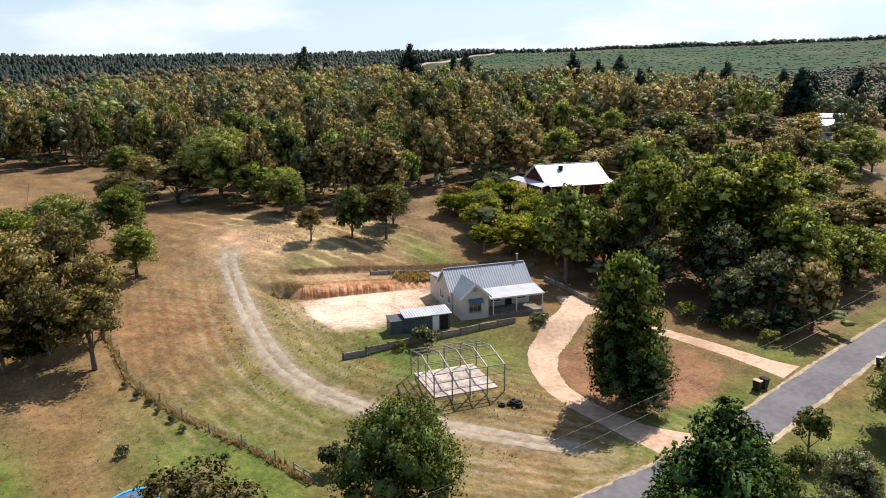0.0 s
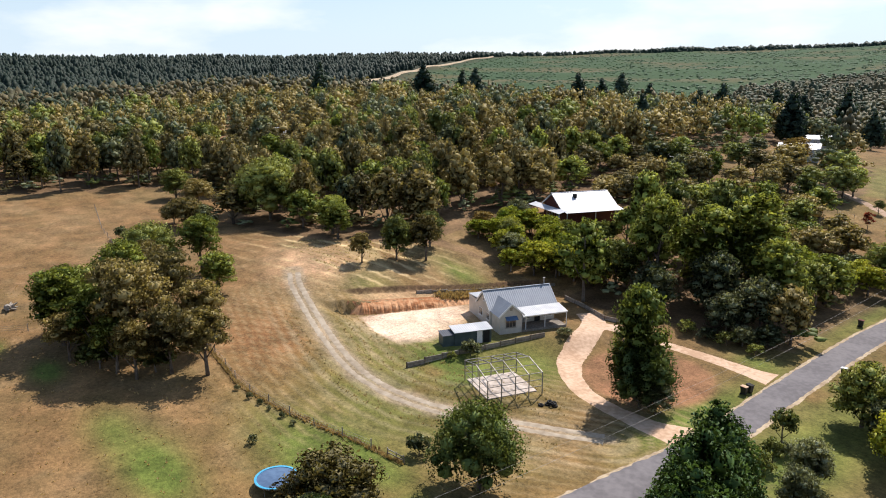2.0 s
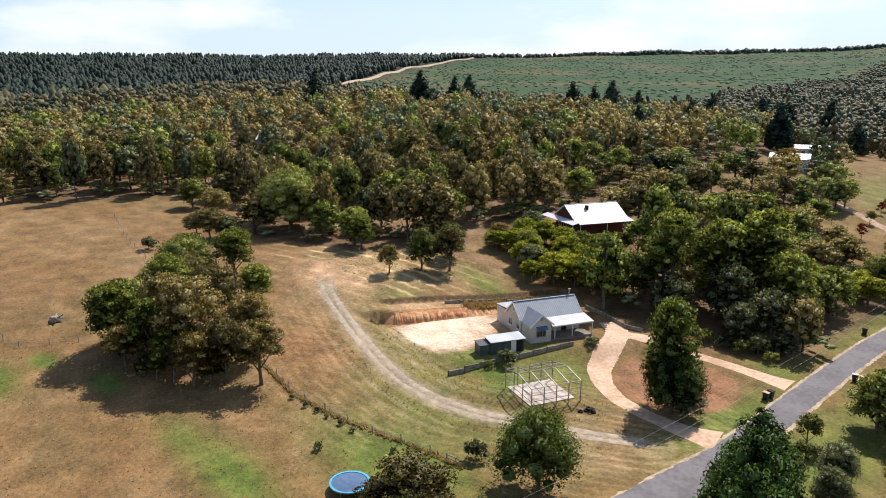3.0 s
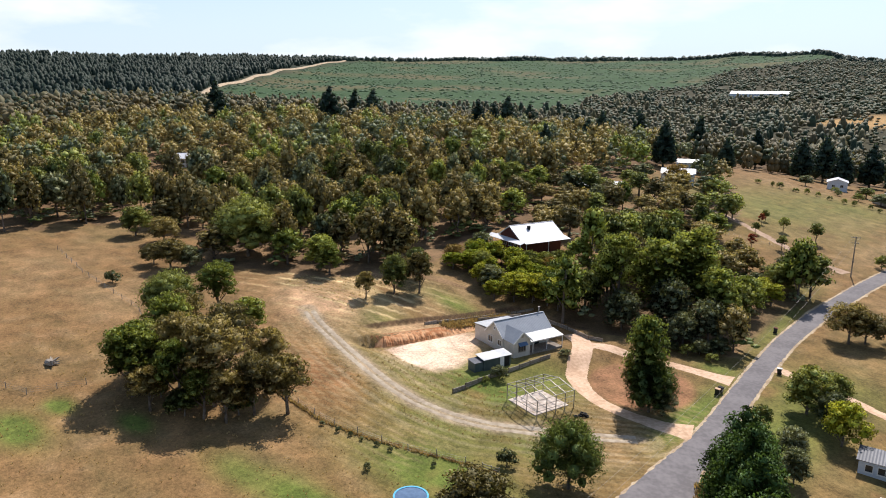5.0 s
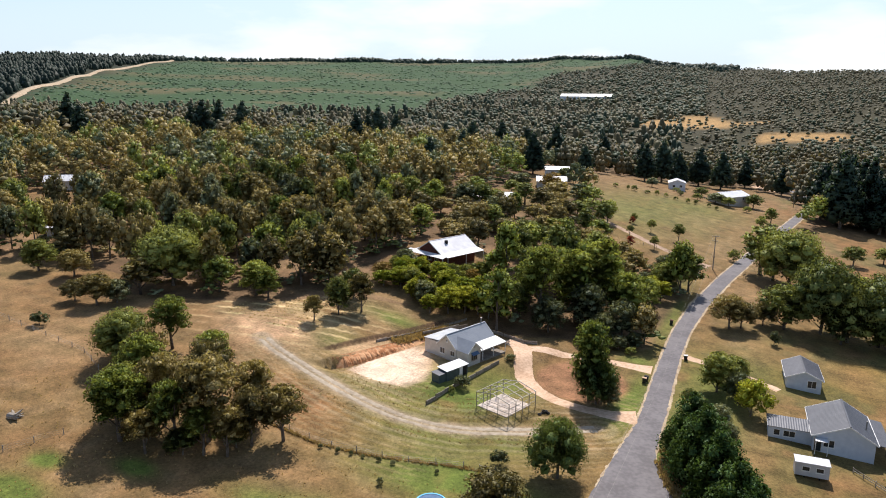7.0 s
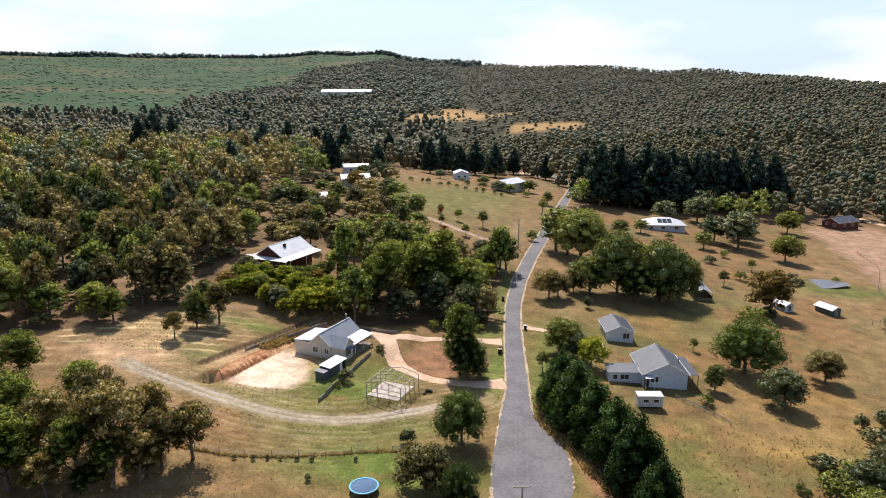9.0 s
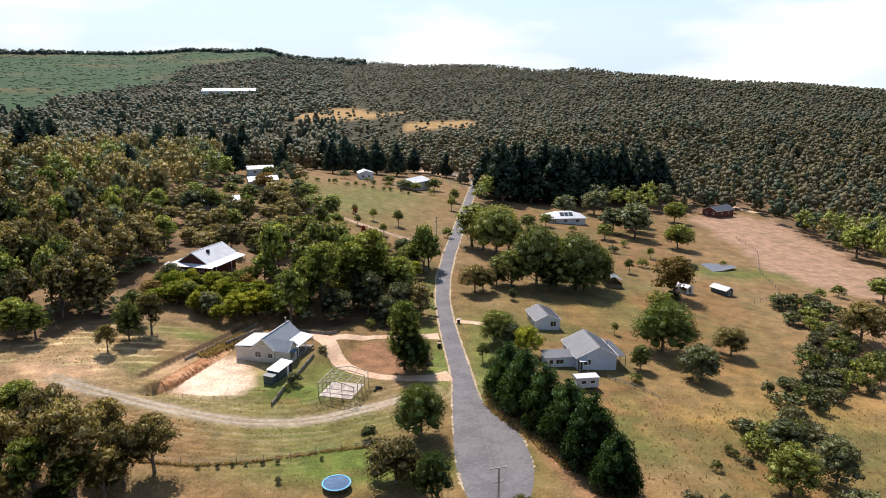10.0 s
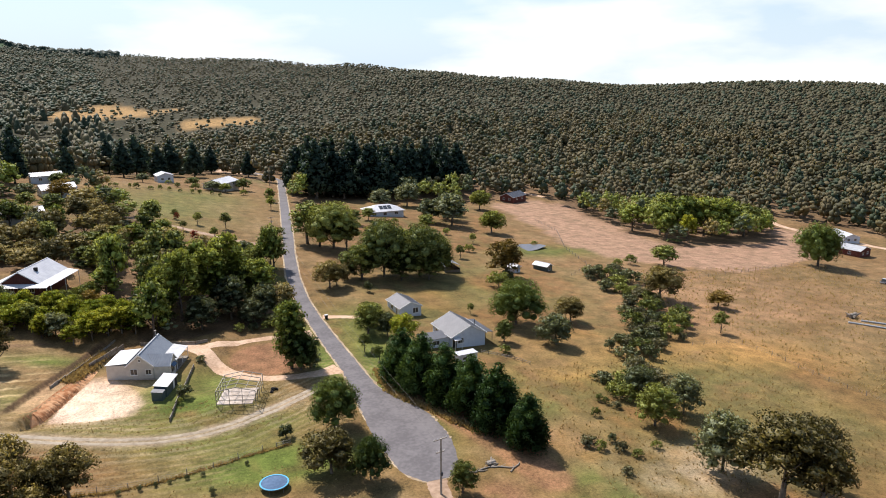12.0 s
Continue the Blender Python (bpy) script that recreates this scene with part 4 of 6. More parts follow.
for key, x, y, h, w in (("round", 118.7, 143, 10, 12), ("rust", 88.6, 72, 13, 13), ("dense", 68, 26.5, 12, 14.5), ("gumC", 83.7, 26, 7, 8.5), ("gumE", 70.4, 11.3, 7.6, 9.2), ("gumE", 105, 214, 12, 14), ("gumE", 107, 160, 14.5, 16),
                        ("round", 142.7, 206, 10.5, 12), ("small", 64, 101, 6, 4), ("gumA", 160, 81, 8.3, 11), ("gumC", 125, 41, 11, 13), ("rust", 138, 30.6, 5.5, 8), ("small", 119.8, 10.7, 6, 4.8), ("gumA", 29.8, 28.5, 8, 7.5),
                        ("limeround", 35.8, 21, 7, 6.8), ("small", 26, 18, 4.4, 3.4), ("small", 27.6, 12.5, 3.4, 2.6), ("gumE", 33.5, 25, 6, 5), ("gumA", 32.5, 33.5, 6, 6), ("gumA", 58.8, 15.5, 5.6, 4.6), ("openA", 66.7, -56, 14, 15), ("gumE", 65.5, -46, 10.5, 9.5), ("openA", 75, -53, 12, 11), ("openB", 71, -59, 11, 10), ("dense", 232, 74, 18, 19),
                        ("gumE", 72, -17, 5.6, 7), ("gumA", 65.3, -30, 8.2, 8), ("gumE", 74.5, -27, 8, 7.2)):
    plant(key, x, y, h, w, group="trees in the eastern gardens")
for key, x, y, h, w in (("gumE", 100, 168, 11, 13), ("gumE", 112, 176, 12, 14), ("gumA", 92, 152, 7, 8), ("gumE", 88, 205, 10, 12), ("gumA", 72, 172, 6, 7), ("gumE", 118, 190, 11, 13), ("gumA", 62, 160, 7, 8), ("bush", 82, 165, 2.6, 4), ("bush", 96, 140, 3, 4), ("shrub", 88, 128, 3, 4.5), ("small", 100, 122, 4.4, 3.4), ("shrub", 80, 118, 2.6, 4), ("bush", 92, 108, 3, 4.5), ("small", 84, 98, 5, 4), ("shrub", 108, 108, 2.6, 5), ("bush", 96, 92, 3, 5)):
    plant(key, x, y, h, w, group="garden trees round the hipped house")
for key, x, y, h, w in (("bush", 98, 19, 4.6, 8), ("bush", 108.5, 15, 5.2, 8), ("bush", 103, 10, 4, 6), ("shrub", 120, 69, 4.2, 7), ("shrub", 128, 61, 4.5, 10), ("bush", 121, 56, 4, 7), ("bush", 112, 30, 4.2, 8), ("shrub", 93, 8, 4, 7),
                        ("bush", 88, 3, 3.6, 6), ("shrub", 82, 0, 3, 6), ("bush", 116, 22, 4.4, 7), ("shrub", 132, 74, 3.4, 5), ("bush", 139, 81, 3.2, 4), ("bush", 147, 84, 4, 5), ("shrub", 86, 66, 4, 6), ("bush", 80, 60, 5, 8),
                        ("bush", 55.5, 8.5, 2, 3.5), ("shrub", 39, 60, 3.4, 2.6), ("small", 60, 37, 3.2, 2.2), ("bush", 25.5, 4, 1.8, 1.6), ("scrub", 49.1, -33.2, 2.0, 3.2), ("bush", 50.5, -35, 1.8, 2.4), ("scrub", 53.6, -36.2, 1.8, 2.6), ("bush", 55, -38.5, 1.4, 2.2), ("scrub", 50, -42.5, 1.4, 2.2), ("bush", 61.5, -18.5, 1.6, 1.8), ("scrub", 63, -22, 1.5, 2.2), ("bush", 62, -20, 1.6, 1.6), ("bush", 57, -24, 1.8, 2), ("shrub", 54, -33, 1.6, 1.8), ("bush", 60, -37, 1.5, 2)):
    plant(key, x, y, h, w, group="shrubs in the gully")
for i in range(72):
    t = random.random()
    x, y = np.interp(t, [0, 0.3, 0.55, 0.8, 1], [126, 118, 106, 84, 68]), np.interp(t, [0, 0.3, 0.55, 0.8, 1], [74, 45, 18, 0, -22])
    plant(random.choice(("scrub", "scrub", "shrub", "bush")), x + random.uniform(-7, 7), y + random.uniform(-5, 5), random.uniform(1.6, 4.2), random.uniform(2.5, 7), group="shrubs in the gully")
# low garden at the field's corner beside the lane
for key, x, y, h, w in (("lime", 9.4, 80, 5, 6), ("gumE", 7, 84, 4.5, 5.5), ("gumA", 12.5, 92, 6.5, 7), ("bush", 8.5, 96, 2.4, 4), ("shrub", 5.5, 99, 2, 3.4), ("bush", 3, 103, 1.8, 2.8), ("shrub", 9.7, 106, 2, 4.5), ("bush", 0, 96, 2.6, 3), ("bush", 13.6, 110, 2.6, 3.4), ("red", -3, 117, 4, 3.2), ("small", 3.5, 122, 4.4, 3.6), ("small", -6, 131, 3.6, 3)):
    plant(key, x, y, h, w, group="low garden at the field corner")
for key, x, y, h, w in (("gumE", 12, 243, 5, 9), ("bush", 4, 243, 3.4, 5), ("gumA", 18, 240, 5, 7), ("bush", -4, 246, 2.6, 4), ("gumE", -20, 262, 5, 7), ("bush", -8, 262, 2.4, 4), ("bush", 26, 234, 3, 4), ("gumA", -52, 214, 6, 8), ("gumE", -46, 206, 5, 7), ("rust", -47, 176, 8, 11), ("gumE", -58, 172, 6, 8), ("gumA", -52, 126, 7, 8), ("scrub", 111, 110, 2, 4), ("bush", 126, 119, 1.8, 3), ("scrub", 112, 119, 1.6, 4), ("gumE", -40, 160, 5, 7)):
    plant(key, x, y, h, w, group="trees round the far houses")
# bushes round the cottage
for key, x, y, h, w in (("bush", 8, 38.5, 2.4, 3.4), ("gumE", 9.6, 40, 3.2, 4.2), ("bush", 12.4, 38.5, 1.8, 2.6), ("shrub", 5, 38.5, 2, 3), ("gumE", 12.2, 42.5, 3.6, 4.4), ("bush", 2, 38, 2.2, 3.2)):
    plant(key, x, y, h, w, group="undergrowth beside the lane")
for key, x, y, h, w in (("small", 28.5, 8, 4.2, 3), ("gumE", 31.5, 12, 5, 4.5), ("gumE", 33, 6.5, 5, 4), ("bush", 29.5, 4, 2, 2.4), ("shrub", 27.5, 15.5, 2, 2)):
    plant(key, x, y, h, w, group="garden bushes by the lane")
plant("shrub", -11.3, 6.6, 2.5, 3.0, label="rounded grey shrub behind the sleeper wall")
plant("bush", -12.2, 4.0, 1.2, 1.4, label="small dark bush behind the sleeper wall")
plant("shrub", -7.6, 21.5, 1.3, 2.4, label="low blue-grey shrub by the drive")
# wood on the far side of the bare paddock
for key, x, y, h, w in (("woodF", 196, 147, 14, 15), ("woodF", 205, 138, 16, 16), ("woodF", 217, 135, 20, 18), ("woodF", 228, 134, 20, 18), ("woodF", 240, 136, 19, 18), ("woodA", 252, 133, 17, 18), ("woodD", 263, 140, 14, 14), ("woodF", 199.8, 127, 13, 10),
                        ("gumB", 215, 148, 20, 17), ("gumC", 236, 148, 20, 18), ("gumB", 256, 150, 18, 17), ("lime", 209, 124, 13, 9), ("gumA", 276, 147, 12, 13)):
    plant(key, x, y, h, w, group="trees beyond the bare paddock")
# pine belt
for i in range(26):
    plant("pine", 56 + 4.2 * i + random.uniform(-2, 2), 240 + random.uniform(-9, 14) + 0.06 * i * i, random.uniform(22, 31), random.uniform(13, 20), group="pine belt")
for i in range(16):
    plant("pine", 62 + 6.5 * i + random.uniform(-3, 3), 275 + random.uniform(-10, 16), random.uniform(20, 34), random.uniform(14, 20), group="pine belt")
# dark pines standing out of the wood
for x, y, h in ((-12, 300, 19), (-24, 322, 24), (-30, 300, 21), (-52, 250, 15), (-76, 236, 18), (40, 330, 16), (-150, 190, 21), (-210, 150, 23), (-110, 240, 20), (-95, 160, 16), (-255, 120, 20), (-60, 330, 22), (-180, 260, 24), (20, 360, 18), (-95, 285, 20), (-120, 310, 23), (-140, 270, 18), (-82, 300, 24), (-165, 225, 19), (-230, 200, 22), (-245, 178, 19), (-290, 140, 22), (-190, 300, 22), (-40, 345, 21), (-5, 340, 23), (-20, 345, 19), (8, 330, 22), (-270, 225, 21), (-100, 205, 17), (-68, 215, 19)):
    plant("pine", x, y, h, h * 0.62, group="dark pines in the wood")
# young trees in the northern field
for key, x, y, h, w in (("small", 8.7, 138.6, 6.3, 5), ("small", -0.7, 141, 4.8, 3.8), ("small", -8, 149, 4, 3.2), ("red", -7.5, 143, 3.6, 2.6), ("bush", 26.5, 130.7, 3.8, 4.6), ("small", 32.7, 190.7, 6.6, 5), ("gumB", -45, 137, 8.5, 9),
                        ("gumC", -37, 150, 9, 12), ("red", -17, 128, 3.4, 2.6), ("gumA", 28, 252, 7, 9), ("gumB", 36, 215, 7, 6), ("gumA", -55, 150, 6, 7), ("bush", 14, 98, 3, 4), ("gumE", 10, 100, 5.5, 7), ("small", -25, 140, 5, 4), ("gumB", 4, 262, 5, 8)):
    plant(key, x, y, h, w, group="trees in the northern field")
for i in range(11):
    plant("bush", -30 + 4.4 * i + random.uniform(-1, 1), 226 - 0.1 * i + random.uniform(-2, 2), random.uniform(1.6, 3), random.uniform(1.8, 3.2), group="hedge along the field")

# scattered forest trees: the nearest as single things, the rest as one mass
rng = np.random.RandomState(77)
grid = np.stack(np.meshgrid(np.arange(-420, 520, 7.6), np.arange(-40, 560, 7.6)), -1).reshape(-1, 2)
grid = grid + rng.uniform(-3.2, 3.2, grid.shape)
keep = (woods(grid[:, 0], grid[:, 1]) > 0.5) & (rng.rand(len(grid)) < 0.93)
grid = grid[keep]
bearing = np.degrees(np.arctan2(grid[:, 0] - 25, grid[:, 1] + 85))
grid = grid[(bearing > -88) & (bearing < 62)]
dist = np.hypot(grid[:, 0] - 12, grid[:, 1] + 60)
order = np.argsort(dist)
grid, dist = grid[order], dist[order]
grid = grid[np.min(np.hypot(grid[:, :1] - [[p[0] for p in tree_spots]], grid[:, 1:] - [[p[1] for p in tree_spots]]) - 0.75 * np.array([[p[2] for p in tree_spots]]), axis=1) > 1.6]
dist = np.hypot(grid[:, 0] - 12, grid[:, 1] + 60)
for x, y in grid[:260]:
    west = x < -45
    key = ("woodG", "woodE", "woodF", "woodA", "woodD", "woodC", "woodG")[rng.randint(7)] if west else ("woodA", "woodH", "woodF", "woodF", "woodE", "woodC", "woodB")[rng.randint(7)]
    plant(key, x, y, rng.uniform(8, 16.5) * (0.6 if (-70 < x < 16 and 78 < y < 180) else 1.0), rng.uniform(6, 9.5), group="woodland trees")


def on_sheet(x, y):
    """Height of the ground sheet itself between its grid points."""
    i, j = np.clip(np.searchsorted(GX, x) - 1, 0, len(GX) - 2), np.clip(np.searchsorted(GY, y) - 1, 0, len(GY) - 2)
    u, v = (x - GX[i]) / (GX[i + 1] - GX[i]), (y - GY[j]) / (GY[j + 1] - GY[j])
    return (ZZ[j, i] * (1 - u) + ZZ[j, i + 1] * u) * (1 - v) + (ZZ[j + 1, i] * (1 - u) + ZZ[j + 1, i + 1] * u) * v


def mass(name, spots, leaf_names, label, cards, size, hmin, hmax, wmin, wmax, nb, seed, cone=0.0, sink=0.3):
    """A whole wood as one object for each leaf colour, standing on the ground's own facets."""
    r = np.random.RandomState(seed)
    kinds = []
    for k in range(6):
        h, w = 10.0, 8.0
        blobs = [(0, 0, 2.0, 3.4, 3.4, 6), (0.3, 0, 6.0, 2.0, 2.0, 4.2)] if (not cards and k < cone * 6) else cone_blobs(r, h, w * 0.8, 0.5 if cards else -3.5, 4 if cards else 2) if k < cone * 6 else (gum_blobs(r, h, w, 2.4 if cards else -1.5, nb)[0 if cards else -2:] if nb else [(0, 0, 3.0, 3.4, 3.4, 4.5)])
        kinds.append(crown_arrays(r, blobs, cards, size, 0.64 if cards > 100 else 0.8 if cards else 0.95, lumpy=0.25, up=0.1 if cards else 0.35))
    for li, leaf in enumerate(leaf_names):
        mine = spots[li::len(leaf_names)]
        if not len(mine):
            continue
        zs = on_sheet(mine[:, 0], mine[:, 1])
        vs, fs, ns, n = [], [], [], 0
        for (x, y), z in zip(mine, zs):
            v, f, nrm = kinds[r.randint(6)]
            a = r.rand() * math.tau
            low_wood = 0.6 if (-70 < x < 16 and 78 < y < 180) else 1.0
            sw, sh = r.uniform(wmin, wmax) / 8.0, low_wood * r.uniform(hmin, hmax) / 10.0
            rot = np.array([[math.cos(a), -math.sin(a), 0], [math.sin(a), math.cos(a), 0], [0, 0, 1]])
            vs.append((v @ rot.T) * (sw, sw, sh) + (x, y, z - sink))
            ns.append(nrm @ rot.T)
            fs.append(f + n)
            n += len(v)
        tagged(new(name, mesh_of(name, np.concatenate(vs), np.concatenate(fs), leaf, np.concatenate(ns))), label, "trees", kind="stuff")


mid = grid[260:]
dm = dist[260:]
near_mid, far_mid = mid[dm < 330], mid[dm >= 330][rng.rand((dm >= 330).sum()) < 0.7]
west_mid, east_mid = near_mid[near_mid[:, 0] < -70], near_mid[near_mid[:, 0] >= -70]
mass("woodland", west_mid, ["gum_olive", "gum_grey", "gum_olive", "gum", "gum_olive"], "dense olive gum woodland on the western rise", 230, 0.6, 9, 16.5, 6.8, 10.5, 13, 5)
mass("woodland", east_mid, ["gum", "gum_olive", "gum_light", "gum", "gum_grey"], "dense green gum woodland behind the houses", 230, 0.6, 9, 16, 6.8, 10.5, 13, 15)
mass("far_woodland", far_mid, ["hill_leaf", "hill_olive", "hill_dark", "hill_leaf", "hill_olive"], "distant gum woodland with dark pines", 12, 1.2, 11, 17, 8, 12.5, 5, 6, 0.17)

under = np.concatenate([grid[:520] + rng.uniform(-4, 4, (min(520, len(grid)), 2)), grid[:520] + rng.uniform(-4, 4, (min(520, len(grid)), 2))])
under = under[(woods(under[:, 0], under[:, 1]) > 0.5)]
mass("understorey", under, ["gum_grey", "gum", "gum_olive"], "scrubby undergrowth between the woodland trees", 40, 0.8, 1.8, 4.2, 3.5, 6.5, 6, 15)

# wooded and planted hills
rng = np.random.RandomState(5)


def polar(h, r):
    return 25 + r * np.sin(np.radians(h)), -85 + r * np.cos(np.radians(h))


def on_hills(count, h0, h1, r0, power, limit=1.0):
    h = rng.uniform(h0, h1, count)
    lim = np.interp(h, [-84, -60, -15, 0, 20, 60], [3350, 3350, 3350, 2050, 1250, 1150])
    r = r0 + (lim * limit - r0) * rng.rand(count) ** power
    x, y = polar(h, r)
    ok = (woods(x, y) > 0.5) & ((far_field(x, y) < 0.4) | (rng.rand(count) < 0.08)) & ((h > forest_edge(r)) | (r < 1250) | (h < -43))
    return np.column_stack([x, y])[ok]


mass("hill_forest", on_hills(17000, -6, 64, 430, 0.75), ["hill_leaf", "hill_olive", "hill_leaf", "hill_dark"], "olive gum forest covering the hills", 0, 3.2, 8, 12, 7.5, 12, 2, 8, sink=1.0)
mass("hill_forest", on_hills(6500, -28, -5, 900, 0.9), ["hill_dark", "hill_leaf", "hill_dark"], "darker forest on the far shoulder of the hills", 0, 3.2, 11, 17, 12, 20, 2, 18, sink=1.5)
mass("hill_forest", on_hills(5200, -86, -6, 500, 1.0, 0.42), ["hill_leaf", "hill_olive", "hill_leaf", "hill_dark"], "mixed forest at the foot of the hills", 0, 3.2, 12, 18, 10, 15, 2, 9, 0.17)
pines = on_hills(5500, -86, -43.5, 1000, 0.8, 1.0)
ph, pr = np.degrees(np.arctan2(pines[:, 0] - 25, pines[:, 1] + 85)), np.hypot(pines[:, 0] - 25, pines[:, 1] + 85)
pines = pines[ph < -46.8 - 15 * (1 - np.clip((pr - 900) / 2300, 0, 1))]
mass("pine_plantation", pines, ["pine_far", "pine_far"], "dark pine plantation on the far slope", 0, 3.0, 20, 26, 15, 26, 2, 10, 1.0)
h = rng.uniform(-62, -3, 6500)
r = 1250 + 2050 * rng.rand(6500) ** 0.75
x, y = polar(h, r)
track = np.abs(np.sin(r / 230 + h / 7)) < 0.05
fits = ~track & (h < forest_edge(r)) & (h > -45.4 - 15 * (1 - np.clip((r - 900) / 2300, 0, 1))) & (far_field(x, y) < 0.4)
mass("young_plantation", np.column_stack([x, y])[fits], ["hill_green"], "young green pine plantation covering the slope", 0, 3.0, 4, 7, 10, 18, 0, 12, sink=2.0)
h = rng.uniform(-56, -3, 900)
x, y = polar(h, np.interp(h, [-60, -15, 0], [3280, 3280, 2050]) + rng.uniform(-110, -10, 900))
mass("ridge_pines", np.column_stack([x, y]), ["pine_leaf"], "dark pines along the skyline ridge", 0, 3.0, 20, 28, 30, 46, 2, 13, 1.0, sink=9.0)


# ---- buildings ----
def gable_prism(a0, a1, b0, b1, z0, z1, across=False, peak=0.5):
    """A triangular gable wall, between b0 and b1 thick."""
    bm = bmesh.new()
    put = (lambda a, b, z: (b, a, z)) if across else (lambda a, b, z: (a, b, z))
    tri = [[bm.verts.new(put(a, b, z)) for a, z in ((a0, z0), (a1, z0), (a0 + (a1 - a0) * peak, z1))] for b in (b0, b1)]
    bm.faces.new(tri[0])
    bm.faces.new(tri[1][::-1])
    for i in range(3):
        bm.faces.new((tri[0][i], tri[1][i], tri[1][(i + 1) % 3], tri[0][(i + 1) % 3]))
    bmesh.ops.recalc_face_normals(bm, faces=bm.faces)
    return bm


def ribbed(a, b, c, d, ribs, depth=0.03, thick=0.05):
    """A sheet-iron roof plane with the corners a, b along the ridge and c, d along the eave, ribbed down the slope."""
    a, b, c, d = (Vector(p) for p in (a, b, c, d))
    n = (b - a).cross(d - a).normalized()
    n = n if n.z > 0 else -n
    bm = bmesh.new()
    tops, lows = [], []
    for i in range(ribs * 2 + 1):
        t = i / (ribs * 2)
        up = n * (depth if i % 2 else 0.0)
        tops.append((bm.verts.new(a.lerp(b, t) + up), bm.verts.new(d.lerp(c, t) + up)))
        lows.append((bm.verts.new(a.lerp(b, t) - n * thick), bm.verts.new(d.lerp(c, t) - n * thick)))
    for i in range(ribs * 2):
        bm.faces.new((tops[i][0], tops[i + 1][0], tops[i + 1][1], tops[i][1]))
        bm.faces.new((lows[i][0], lows[i][1], lows[i + 1][1], lows[i + 1][0]))
        bm.faces.new((tops[i][1], tops[i + 1][1], lows[i + 1][1], lows[i][1]))
        bm.faces.new((tops[i][0], lows[i][0], lows[i + 1][0], tops[i + 1][0]))
    for i, s in ((0, 1), (ribs * 2, -1)):
        q = (tops[i][0], tops[i][1], lows[i][1], lows[i][0])
        bm.faces.new(q if s > 0 else q[::-1])
    bmesh.ops.recalc_face_normals(bm, faces=bm.faces)
    return bm


def window(parent, centre, w, h, facing, frame_mat="trim_white", mullions=1, name="window"):
    """A framed window on a wall. facing: '+x', '-x', '+y' or '-y'."""
    sign, ax = (1 if facing[0] == "+" else -1), facing[1]
    cx, cy, cz = centre

    def bx(u0, u1, z0, z1, d0, d1):
        lo, hi = sorted((sign * d0, sign * d1))
        if ax == "x":
            return (cx + lo, cx + hi, cy + u0, cy + u1, cz + z0, cz + z1)
        return (cx + u0, cx + u1, cy + lo, cy + hi, cz + z0, cz + z1)

    t = 0.07
    bm = bmesh.new()
    for u0, u1, z0, z1 in ((-w / 2 - t, w / 2 + t, h / 2, h / 2 + t), (-w / 2 - t, w / 2 + t, -h / 2 - t, -h / 2), (-w / 2 - t, -w / 2, -h / 2, h / 2), (w / 2, w / 2 + t, -h / 2, h / 2)):
        add_box(bm, *bx(u0, u1, z0, z1, -0.02, 0.06))
    for k in range(mullions):
        u = -w / 2 + w * (k + 1) / (mullions + 1)
        add_box(bm, *bx(u - 0.025, u + 0.025, -h / 2, h / 2, -0.02, 0.045))
    ob = part(name, bm, frame_mat, parent)
    part("pane", box(*bx(-w / 2, w / 2, -h / 2, h / 2, -0.02, 0.02)), "glass", ob, "dark glass pane")
    if name == "window":
        part("sill", box(*bx(-w / 2 - 0.12, w / 2 + 0.12, -h / 2 - 0.14, -h / 2 - 0.075, -0.02, 0.11)), frame_mat, ob)
    return ob


def roof_pair(ob, L, W, E, R, mat, peak=0.5, over=0.35, ribs=14, name="roof"):
    xm = W * peak
    for xe in (-over, W + over):
        slope = (R - E) / (xm if xe < 0 else W - xm)
        ze = E - over * slope
        part(name, ribbed((xm, -over, R), (xm, L + over, R), (xe, L + over, ze), (xe, -over, ze), ribs), mat, ob)
    part("ridge_cap", bar((xm, -over - 0.02, R + 0.04), (xm, L + over + 0.02, R + 0.04), 0.22, 0.06), mat, ob)
    for y in (-over, L + over):
        for xe in (-over, W + over):
            slope = (R - E) / (xm if xe < 0 else W - xm)
            part("barge_board", bar((xm, y, R - 0.1), (xe, y, E - over * slope - 0.1), 0.05, 0.2), "trim_white", ob)


def simple_house(name, m, L, W, E, R, wall, roof, label, category="house", peak=0.5, windows=(), over=0.35, ribs=14, base=0.6):
    """A gabled building; local y runs along the ridge, the origin is the near-left base corner."""
    ob = group_empty(name, m)
    part("wall", box(0, W, 0, L, -base, E), wall, ob)
    for y in (0.0, L - 0.1):
        part("gable", gable_prism(0, W, y, y + 0.1, E, R - 0.06, peak=peak), wall, ob)
    roof_pair(ob, L, W, E, R, roof, peak, over, ribs)
    for cx, cy, cz, w, h, facing, nm in windows:
        window(ob, (cx, cy, cz), w, h, facing, name=nm)
    for xe in (-over, W + over):
        part("gutter", bar((xe, -over, E - 0.22), (xe, L + over, E - 0.22), 0.12, 0.1), "trim_white", ob)
    return tagged(ob, label, category)


